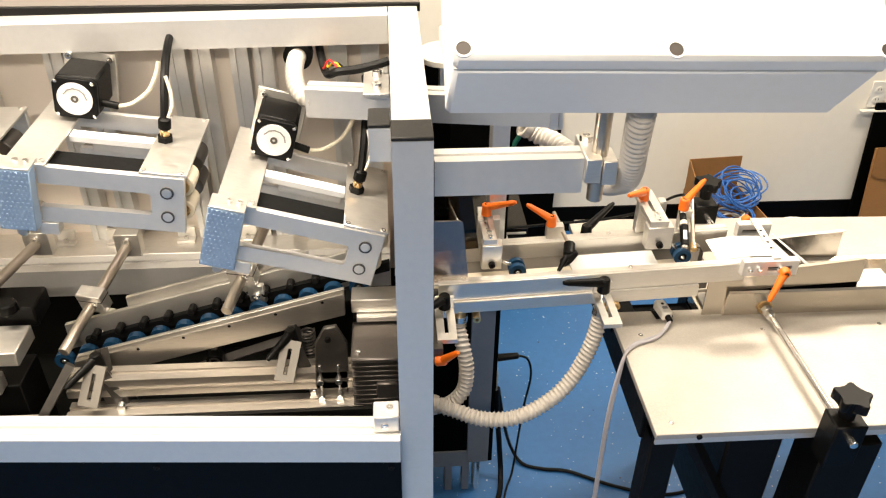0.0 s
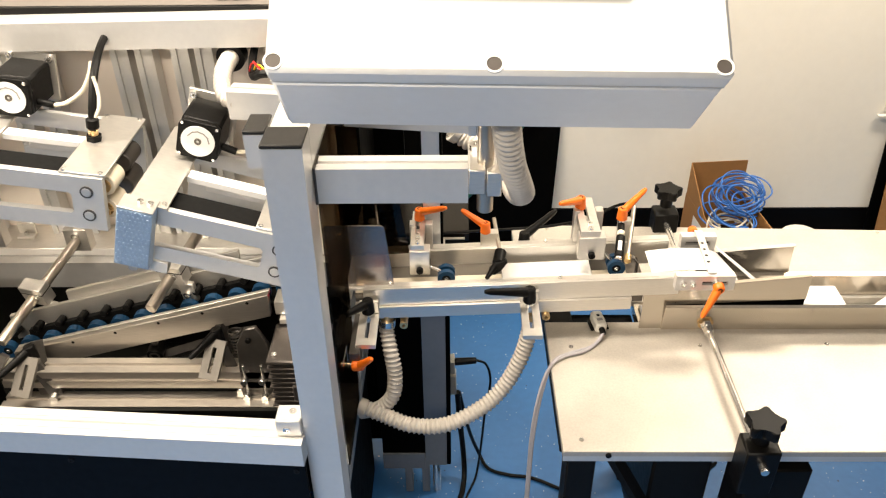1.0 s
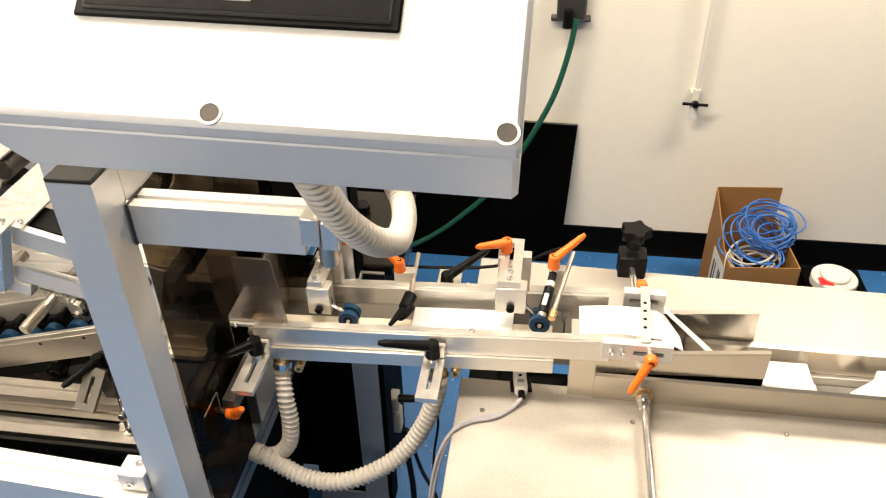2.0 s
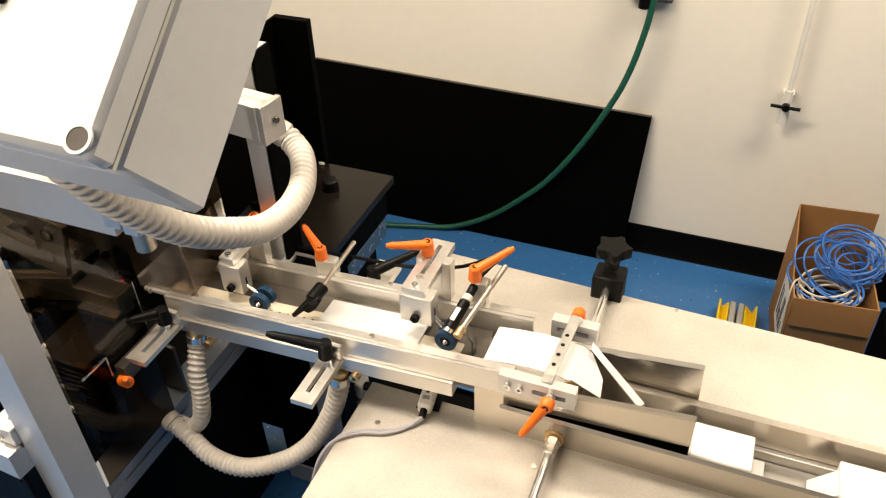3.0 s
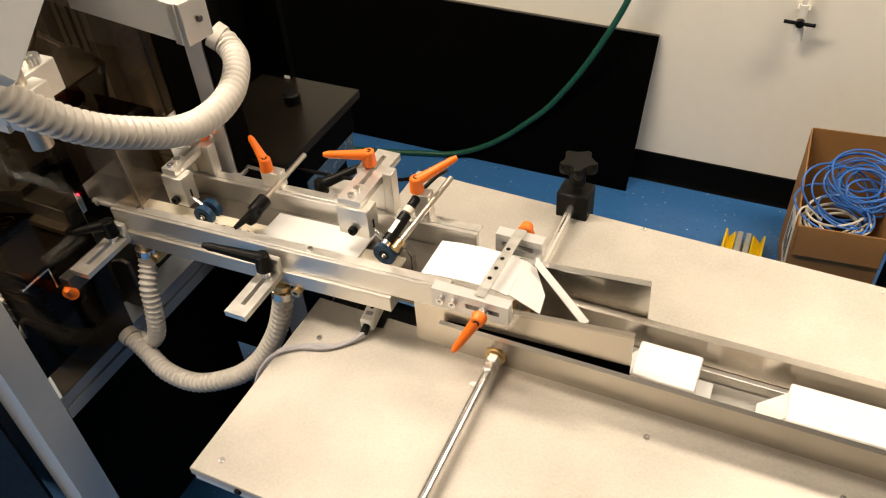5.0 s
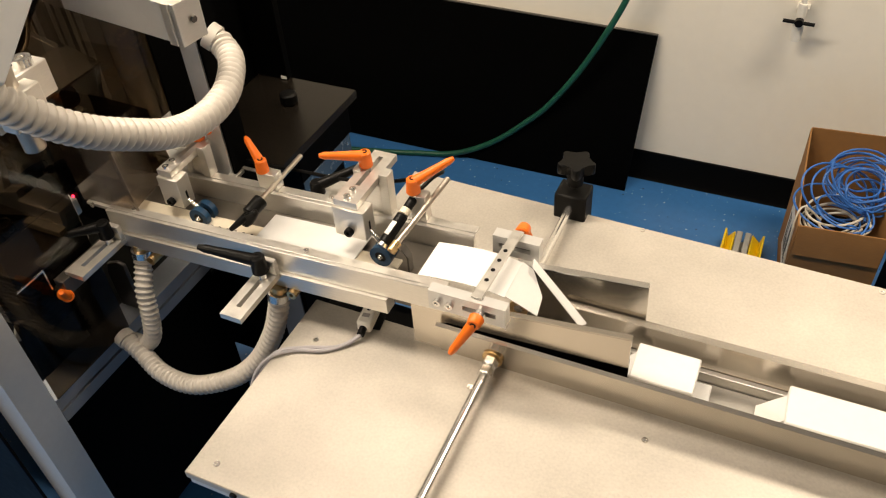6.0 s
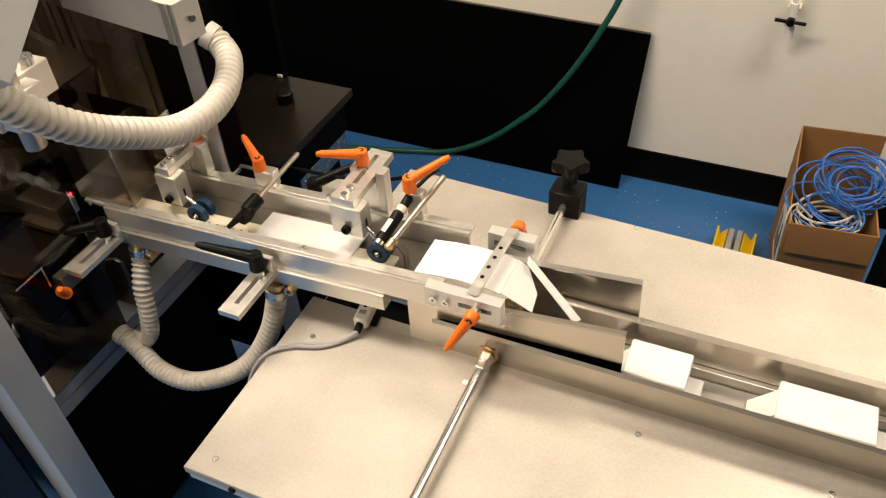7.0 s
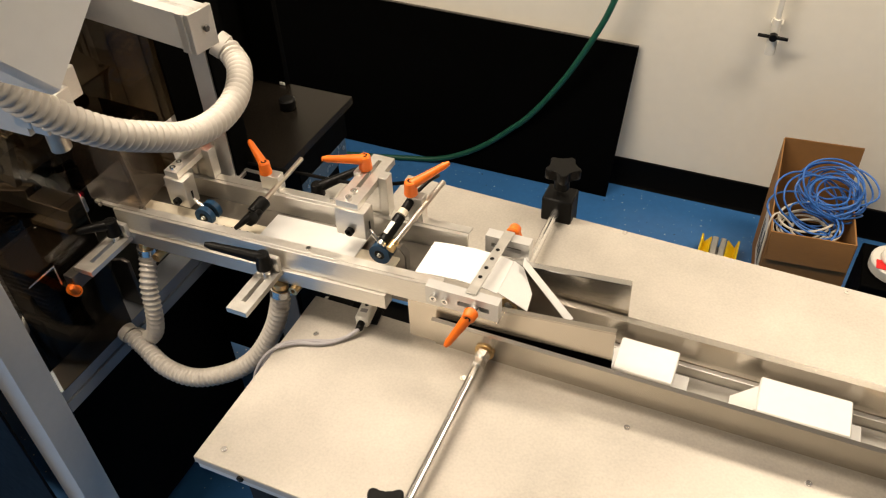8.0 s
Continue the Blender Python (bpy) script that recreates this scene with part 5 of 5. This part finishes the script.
# ---- belt head modules ----
def head_module(m, label):
    """Twin-fork belt head; local x along it to the right, y to the rear, z up; origin at the front lower right corner."""
    t = thing("belt_head", label, "belt head", "belt heads", m=m)
    L, H, D = 0.262, 0.118, 0.252

    def fork(y0, y1, name):
        bm = prism(B(), [(-L, H), (-L, H - 0.036), (-0.066, H - 0.036), (-0.060, H - 0.042), (-0.060, 0.040), (-0.066, 0.034), (-L, 0.034), (-L, 0.0), (0, 0), (0, H)], "y", y0, y1, 0.0012)
        return part(name, bm, ANOD, t, local=True)
    f = fork(0.0, 0.014, "front_fork")
    fork(D - 0.012, D, "rear_fork")
    for z in (0.034, 0.086):
        part("axle_head", tube_ring(B(), (-0.032, -0.0025, z), (-0.032, 0.001, z), 0.0125, 0.0095, 22), DARKSTEEL, f, local=True)
        part("axle_end", cyl(B(), (-0.032, -0.003, z), (-0.032, 0.001, z), 0.0095, 18), ALU, f, local=True)
        rl = part("roller", cyl(B(), (-0.010, 0.030, z), (-0.010, 0.085, z), 0.022, 24, 0.002), IVORY, t, "ivory plastic roller", local=True)
        part("roller_core", tube_ring(B(), (-0.010, 0.026, z), (-0.010, 0.030, z), 0.014, 0.006, 20), BRASS, rl, local=True)
        part("roller", cyl(B(), (-0.010, 0.12, z), (-0.010, 0.185, z), 0.022, 24, 0.002), DARKSTEEL, t, local=True)
    part("right_deck", bx(B(), -0.082, 0.004, 0.004, D, H + 0.0004, H + 0.006, 0.0008), ALU, t, local=True)
    part("left_deck", bx(B(), -L - 0.053, -L + 0.019, -0.004, D + 0.05, H + 0.0004, H + 0.006, 0.0008), ALU, t, local=True)
    for x, y in ((-0.074, 0.010), (-0.006, 0.010), (-0.006, D - 0.01), (-0.074, D - 0.01), (-L + 0.010, 0.010)):
        part("screw", tube_ring(B(), (x, y, H + 0.006), (x, y, H + 0.0085), 0.005, 0.0025, 12), STEEL, t, local=True)
    part("white_bar", bx(B(), -L + 0.0195, -0.0825, 0.130, 0.158, H - 0.014, H - 0.001, 0.001), WHITEPLASTIC, t, local=True)
    part("inner_bar", bx(B(), -L + 0.05, -0.083, 0.168, 0.182, H - 0.05, H - 0.030, 0.001), ALU, t, local=True)
    part("belt", bx(B(), -L - 0.02, -0.02, 0.030, 0.086, H - 0.016, H - 0.012, 0.001), BELT, t, "black flat belt", local=True)
    b = part("film_block", bx(B(), -L - 0.062, -L + 0.002, -0.034, -0.005, -0.002, H + 0.006, 0.0015), TREAD, t, "blue dimpled end cover", local=True)
    bm = B()
    for i in range(7):
        for j in range(14):
            x, z = -L - 0.060 + i * 0.0086 + (j % 2) * 0.0043, 0.002 + j * 0.0088
            bx(bm, x, x + 0.0042, -0.0352, -0.0335, z, z + 0.0050, 0.0006)
    part("dimple_relief", bm, TREAD, b, local=True)
    part("cover_top", bx(B(), -L - 0.062, -L + 0.002, -0.034, 0.012, H + 0.0065, H + 0.010, 0.001), ALU, b, local=True)
    for x in (-L - 0.028, -L - 0.010):
        part("cover_screw", tube_ring(B(), (x, -0.008, H + 0.010), (x, -0.008, H + 0.016), 0.0055, 0.003, 14), STEEL, b, local=True)
    part("foot_lug", bx(B(), -L - 0.005, -L + 0.03, -0.004, 0.02, -0.026, -0.0005, 0.001), ANOD, t, local=True)
    part("foot_pin", cyl(B(), (-L - 0.03, -0.02, -0.014), (-L - 0.03, 0.08, -0.014), 0.010, 16), SHAFT, t, local=True)
    # motor
    cx, cz = -L + 0.023, H + 0.056
    mo = part("motor_body", bx(B(), cx - 0.040, cx + 0.040, 0.190, 0.288, cz - 0.040, cz + 0.040, 0.006), BLACK, t, "black stepper motor", local=True)
    part("motor_face", prism(B(), [(cx + 0.041 * c, cz + 0.041 * s) for c, s in ((-1, -0.75), (-0.75, -1), (0.75, -1), (1, -0.75), (1, 0.75), (0.75, 1), (-0.75, 1), (-1, 0.75))], "y", 0.176, 0.1895, 0.001), BLACK, mo, local=True)
    part("motor_label", cyl(B(), (cx, 0.1745, cz), (cx, 0.1762, cz), 0.0335, 36, 0.0003), WHITEPLASTIC, mo, "round white motor label", local=True)
    part("motor_shaft", tube_ring(B(), (cx, 0.1730, cz), (cx, 0.1755, cz), 0.0072, 0.003, 20), DARKSTEEL, mo, local=True)
    for k in range(5):
        a = math.radians(20 + k * 30)
        part("print_bar", bx(B(), -0.0075 + 0.002 * (k % 2), 0.0075, -0.0005, 0.0, -0.0012, 0.0012, 0, pose(cx + 0.021 * math.cos(a), 0.1744, cz + 0.021 * math.sin(a), 0, 90 - math.degrees(a), 0)), GREYINK, mo, local=True)
    for c, s in ((-1, -1), (-1, 1), (1, -1), (1, 1)):
        part("motor_screw", cyl(B(), (cx + c * 0.034, 0.1735, cz + s * 0.034), (cx + c * 0.034, 0.1765, cz + s * 0.034), 0.0035, 10), STEEL, mo, local=True)
    part("motor_plate", bx(B(), cx - 0.052, cx + 0.050, 0.289, 0.297, H + 0.0065, cz + 0.054, 0.001), ALU, t, local=True)
    for c in (-0.040, 0.040):
        part("plate_screw", tube_ring(B(), (cx + c, 0.278, cz + 0.044), (cx + c, 0.289, cz + 0.044), 0.0065, 0.003, 14), STEEL, t, local=True)
    part("cable_boot", cyl(B(), (cx + 0.040, 0.21, cz - 0.018), (cx + 0.072, 0.21, cz - 0.022), 0.0075, 12), BLACK, mo, local=True)
    part("motor_cable", cable(B(), [(cx + 0.072, 0.21, cz - 0.022), (cx + 0.098, 0.212, cz - 0.014), (cx + 0.128, 0.222, cz + 0.012), (cx + 0.142, 0.232, cz + 0.045), (cx + 0.146, 0.24, cz + 0.07)], 0.0045), CABLECREAM, mo, "cream motor cable", local=True)
    # cable gland and loom
    g = part("gland", cyl(B(), (-0.062, 0.135, H + 0.006), (-0.062, 0.135, H + 0.018), 0.0155, 6), BLACK, t, "black cable gland", local=True)
    part("gland_ring", cyl(B(), (-0.062, 0.135, H + 0.018), (-0.062, 0.135, H + 0.030), 0.0095, 16), BRASS, g, local=True)
    part("elbow", cyl(B(), (-0.062, 0.135, H + 0.030), (-0.062, 0.137, H + 0.055), 0.0125, 14, 0.004), BLACK, g, local=True)
    part("loom", cable(B(), [(-0.062, 0.137, H + 0.05), (-0.066, 0.16, H + 0.085), (-0.072, 0.20, H + 0.125), (-0.078, 0.26, H + 0.155), (-0.084, 0.34, H + 0.165)], 0.008), BLACK, g, local=True)
    part("white_lead", cable(B(), [(-0.056, 0.137, H + 0.055), (-0.050, 0.15, H + 0.075), (-0.056, 0.165, H + 0.10), (-0.066, 0.175, H + 0.125)], 0.0035), CABLEWHITE, g, local=True)
    return t


H1 = pose(-0.338, 1.2135, 1.126, 0, 8, 0)
M1 = head_module(H1, "aluminium belt head with black stepper motor")
head_module(pose(0.0134, 1.156, 1.0285, 0, 16, 0), "tilted aluminium belt head with black stepper motor")
copy_thing(M1, pose(-0.70, 1.245, 1.147, 0, 1, 0))


# ---- feed conveyor in the machine ----
def zf(x):
    return 0.897 + (x + 0.253) * 0.271


def follow(bm, x0, x1, y0, y1, dz0, dz1):
    return prism(bm, [(x0, zf(x0) + dz0), (x1, zf(x1) + dz0), (x1, zf(x1) + dz1), (x0, zf(x0) + dz1)], "y", y0, y1, 0.0008)


t = thing("feed_conveyor", "rising aluminium feed conveyor inside the machine", "conveyor", at=(-0.4, 1.25, 0.72))
part("near_rail", follow(B(), -0.62, -0.045, 1.205, 1.222, -0.035, 0.020), BRUSHED, t)
part("near_top_strip", follow(B(), -0.62, -0.045, 1.2225, 1.232, 0.012, 0.020), ALU, t)
part("far_rail", follow(B(), -0.66, -0.04, 1.292, 1.302, -0.005, 0.062), ALU, t)
part("far_plate", follow(B(), -0.52, -0.12, 1.303, 1.312, 0.04, 0.085), ALU, t)
part("belt", follow(B(), -0.62, -0.03, 1.235, 1.288, -0.030, -0.022), BELT, t)
part("belt_face", follow(B(), -0.62, 0.05, 1.2785, 1.2915, -0.004, 0.020), BELT, t)
for k in range(13):
    x = -0.66 + k * 0.0537
    wheel((x, 1.252, zf(x)), (0, 1, 0), 0.0205, 0.016, "dark blue rubber roller in the feed conveyor", "feed rollers")
    part("roller_screw", cyl(B(), (x + 0.015, 1.262, zf(x) + 0.034), (x + 0.015, 1.291, zf(x) + 0.030), 0.0085, 14, 0.002), BLACKMETAL, t, "black screw head")
for x, z in ((-0.253, 0.913), (-0.590, 0.819), (-0.115, 0.985)):
    part("rail_washer", cyl(B(), (x, 1.290, z), (x, 1.2922, z), 0.0125, 20, 0.0004), STEEL, t, "steel washer")
    part("rail_bolt", tube_ring(B(), (x, 1.284, z), (x, 1.290, z), 0.0085, 0.0042, 16), STEEL, t, "socket head bolt")
for k in range(6):
    x = -0.58 + k * 0.098
    part("rail_pin", cyl(B(), (x, 1.2045, zf(x) + 0.012), (x, 1.2055, zf(x) + 0.012), 0.0035, 12, 0.0003), BLACKMETAL, t)
# lower longitudinal profiles
for z0, y0 in ((0.780, 1.135), (0.715, 1.10)):
    t = thing("base_profile", "long aluminium profile below the feed conveyor", "profile", "base profiles", at=(-0.3, y0, z0))
    part("bar", profile_x(B(), -0.62, 0.05, y0, y0 + 0.045, z0, z0 + 0.045, "tl", 0.010), BRUSHED, t)
    part("foot", bx(B(), -0.55, -0.50, y0, y0 + 0.045, 0.561, z0 - 0.0005, 0.002), DARKSTEEL, t)
    part("foot", bx(B(), -0.05, 0.0, y0, y0 + 0.045, 0.561, z0 - 0.0005, 0.002), DARKSTEEL, t)


# round shafts with clamp blocks from the rear bar
def shaft_clamp(end, rear, frac, label):
    a, b = Vector(end), Vector(rear)
    t = thing("shaft_clamp", label, "shaft clamp", "shaft clamps", at=tuple(b))
    part("shaft", cyl(B(), a, b, 0.0115, 20, 0.0015), SHAFT, t, "ground steel shaft")
    c = a + (b - a) * frac
    d = (b - a).normalized()
    rot = d.to_track_quat("Y", "Z").to_matrix().to_4x4()
    m = Matrix.Translation(c) @ rot
    part("clamp_block", bx(B(), -0.028, 0.028, -0.016, 0.016, -0.022, 0.030, 0.0015, m), ALU, t)
    part("clamp_slit", bx(B(), -0.0285, 0.0285, -0.0165, 0.0165, 0.0125, 0.0145, 0, m), BLACKMETAL, t)
    part("clamp_screw", tube_ring(B(), m @ Vector((0.012, -0.016, 0.006)), m @ Vector((0.012, -0.022, 0.006)), 0.006, 0.003, 14), STEEL, t)
    part("hanger", bx(B(), 0.004, 0.040, -0.010, 0.002, -0.075, -0.0225, 0.0015, m), ALU, t)
    part("hanger_screw", tube_ring(B(), m @ Vector((0.022, -0.010, -0.055)), m @ Vector((0.022, -0.016, -0.055)), 0.0095, 0.005, 16), STEEL, t)
    part("root_block", bx(B(), b.x - 0.028, b.x + 0.028, b.y - 0.012, b.y + 0.020, b.z - 0.030, b.z + 0.030, 0.0015), ALU, t)
    part("root_screw", tube_ring(B(), (b.x, b.y - 0.012, b.z + 0.012), (b.x, b.y - 0.017, b.z + 0.012), 0.009, 0.005, 14), STEEL, t)
    return t


shaft_clamp((-0.277, 1.170, 0.966), (-0.215, 1.450, 1.02), 0.36, "steel shaft with milled clamp block over the conveyor")
shaft_clamp((-0.625, 1.185, 0.862), (-0.552, 1.478, 0.935), 0.45, "steel shaft with milled clamp block beside the rollers")
shaft_clamp((-0.83, 1.20, 0.93), (-0.745, 1.465, 0.955), 0.3, "steel shaft with milled clamp block at the inner side")


# leaning adjuster arms in front of the conveyor
def adjuster(x, y, top, lever_tip):
    t = thing("adjuster", "dark steel adjuster arm with slotted plate", "adjuster", "adjusters", at=(x + 0.04, y, 0.74))
    m = pose(x, y, top, 52, 10, -8)
    bm = slot_plate(B(), -0.020, 0.020, -0.04, 0.045, 0.0, 0.010, -0.004, 0.004, -0.026, 0.028)
    bmesh.ops.transform(bm, matrix=m, verts=bm.verts)
    part("slot_plate", bm, GREYPLATE, t)
    part("arm", rings(B(), [(x + 0.016, y + 0.02, top + 0.02), (x + 0.050, y + 0.01, 0.745)], [0.016, 0.016], 4), DARKSTEEL, t)
    part("arm_bolt", cyl(B(), (x + 0.048, y - 0.014, 0.765), (x + 0.048, y - 0.002, 0.765), 0.009, 12), STEEL, t)
    part("back_arm", rings(B(), [(x + 0.010, y + 0.06, top + 0.05), (x + 0.020, y + 0.03, top)], [0.013, 0.013], 4), DARKSTEEL, t)
    clamp_lever((x + 0.006, y + 0.035, top + 0.058), lever_tip, (0.1, -0.1, -1), 0.034, 0.0135, BLACK, "black clamp lever on a dark adjuster arm", "black levers", stud=0.008)


adjuster(-0.165, 1.150, 0.845, (-0.20, 1.12, 0.878))
adjuster(-0.56, 1.130, 0.815, (-0.60, 1.10, 0.84))

# hinge plate with bolts, spring, and gear motor
t = thing("hinge_plate", "dark steel upright plate with bolts", "bracket", at=(-0.07, 1.15, 0.74))
part("plate", prism(B(), [(-0.115, 0.74), (-0.045, 0.74), (-0.040, 0.90), (-0.060, 0.945), (-0.085, 0.940), (-0.105, 0.90)], "y", 1.135, 1.147, 0.0015), DARKSTEEL, t)
for x, z in ((-0.10, 0.765), (-0.062, 0.765), (-0.10, 0.81), (-0.062, 0.81)):
    part("bolt", cyl(cyl(B(), (x, 1.118, z), (x, 1.135, z), 0.0075, 12), (x, 1.1345, z - 0.005), (x, 1.1345, z + 0.035), 0.003, 8), STEEL, t)
part("pin", cyl(B(), (-0.078, 1.128, 0.915), (-0.078, 1.135, 0.915), 0.006, 12), BLACK, t)
t = thing("coil_spring", "dark steel coil spring behind the adjuster", "spring", at=(-0.125, 1.2, 0.80))
part("wire", cable(B(), [(-0.125 + 0.014 * math.cos(k * 0.8), 1.20 + 0.014 * math.sin(k * 0.8), 0.80 + k * 0.0011) for k in range(80)], 0.0022, 0.004, 6), DARKSTEEL, t)

t = thing("gear_motor", "finned grey aluminium gear motor on the machine base", "motor", at=(0.03, 1.13, 0.74))
part("housing", bx(B(), -0.025, 0.088, 1.075, 1.175, 0.792, 0.905, 0.006), BLACKMETAL, t)
for k in range(9):
    z = 0.795 + k * 0.0125
    part("fin", bx(B(), -0.030 + 0.004 * (k % 2), 0.0885, 1.066, 1.15, z, z + 0.0045, 0.001), CASTDARK, t)
part("top_cover", bx(B(), -0.030, 0.088, 1.066, 1.185, 0.907, 0.918, 0.003), CASTDARK, t)
screw(t, (-0.016, 1.085, 0.918), (0, 0, 1), 0.006, 0.004)
part("terminal_box", bx(B(), 0.018, 0.06, 1.055, 1.066, 0.82, 0.862, 0.003), CASTDARK, t)
part("mount", bx(B(), -0.02, 0.055, 1.085, 1.165, 0.782, 0.791, 0.001), DARKSTEEL, t)
part("cable_stub", cyl(B(), (0.02, 1.058, 0.80), (0.012, 1.045, 0.765), 0.008, 12), GREYPLASTIC, t)
t = thing("drive_block", "milled aluminium block with black drive belt", "block", at=(0.03, 1.2, 0.92))
part("block", bx(B(), -0.030, 0.070, 1.19, 1.236, 0.935, 0.968, 0.0015), ALU, t)
part("lower_plate", bx(B(), -0.020, 0.070, 1.175, 1.225, 0.922, 0.934, 0.001), ALU, t)
part("black_bar", bx(B(), -0.028, 0.070, 1.19, 1.22, 0.9185, 0.9215, 0.0005), BLACK, t)
clamp_lever((0.158, 1.085, 0.890), (0.179, 1.064, 0.928), (-1, 0.3, -0.2), 0.022, 0.012, ORANGE, "orange clamp lever below the rail entry", stud=0.025)
t = thing("slide_bracket", "aluminium slide bracket below the rail entry", "bracket", at=(0.15, 1.12, 0.86))
part("plate", bx(B(), 0.130, 0.152, 1.09, 1.215, 0.885, 0.9170, 0.001), DARKSTEEL, t)
# black barrel stop on the conveyor front
t = thing("barrel_stop", "black threaded barrel stop below the conveyor rail", "stop", at=(-0.354, 1.30, 0.70))
part("barrel", cyl(B(), (-0.354, 1.285, 0.735), (-0.354, 1.325, 0.742), 0.0185, 18), BLACK, t)
part("barrel_face", tube_ring(B(), (-0.354, 1.2835, 0.7347), (-0.354, 1.285, 0.735), 0.0125, 0.008, 16), DARKSTEEL, t)
part("clip", bx(B(), -0.361, -0.347, 1.296, 1.318, 0.7575, 0.760, 0.0005), DARKSTEEL, t)
part("stop_bar", rings(B(), [(-0.50, 1.31, 0.66), (-0.14, 1.31, 0.79)], [0.013, 0.013], 4), DARKSTEEL, t)
# feed mechanism at the inner side
t = thing("stop_unit", "black and silver stop unit beside the first roller", "stop unit", at=(-0.7, 1.22, 0.80))
part("block", bx(B(), -0.80, -0.70, 1.15, 1.24, 0.86, 0.895, 0.002), ALU, t)
part("block", bx(B(), -0.82, -0.745, 1.13, 1.165, 0.800, 0.838, 0.002), ALU, t)
screw(t, (-0.765, 1.13, 0.820), (0, -1, 0), 0.006, 0.004)
part("slot_rail", bx(B(), -0.84, -0.655, 1.075, 1.10, 0.745, 0.775, 0.0015), BRUSHED, t)
screw(t, (-0.69, 1.085, 0.775), (0, 0, 1), 0.006, 0.005)
part("side_arm", rings(B(), [(-0.66, 1.09, 0.77), (-0.60, 1.15, 0.86)], [0.012, 0.012], 4), DARKSTEEL, t)
part("black_body", bx(B(), -0.82, -0.69, 1.25, 1.33, 0.88, 0.93, 0.004), BLACK, t)
part("knob", cyl(B(), (-0.735, 1.24, 0.93), (-0.735, 1.24, 0.955), 0.020, 18, 0.003), BLACK, t)
part("mount", bx(B(), -0.82, -0.72, 1.16, 1.26, 0.561, 0.799, 0.002), BLACKMETAL, t)
# rounded support plate behind the first hose
t = thing("rail_support", "dark steel support plate under the rail entry", "bracket", at=(0.1, 1.234, 0.72))
part("plate", prism(B(), [(0.070, 0.79), (0.078, 0.815), (0.106, 0.826), (0.122, 0.822), (0.122, 0.702), (0.070, 0.702)], "y", 1.230, 1.238, 0.001), DARKSTEEL, t)
# small sensor with a red indicator behind the side guard
t = thing("guard_sensor", "small black sensor with a red indicator lamp", "sensor", at=(-0.013, 1.296, 0.8835))
part("body", bx(B(), -0.030, 0.004, 1.2875, 1.3035, 0.890, 0.925, 0.002), BLACK, t)
REDLED = bpy.data.materials.new("red_led")
REDLED.use_nodes = True
REDLED.node_tree.nodes["Principled BSDF"].inputs["Emission Color"].default_value = (1.0, 0.02, 0.06, 1)
REDLED.node_tree.nodes["Principled BSDF"].inputs["Emission Strength"].default_value = 6.0
part("indicator", cyl(B(), (-0.013, 1.2845, 0.912), (-0.013, 1.2875, 0.912), 0.0028, 10, 0.0004), REDLED, t, "red indicator lamp")
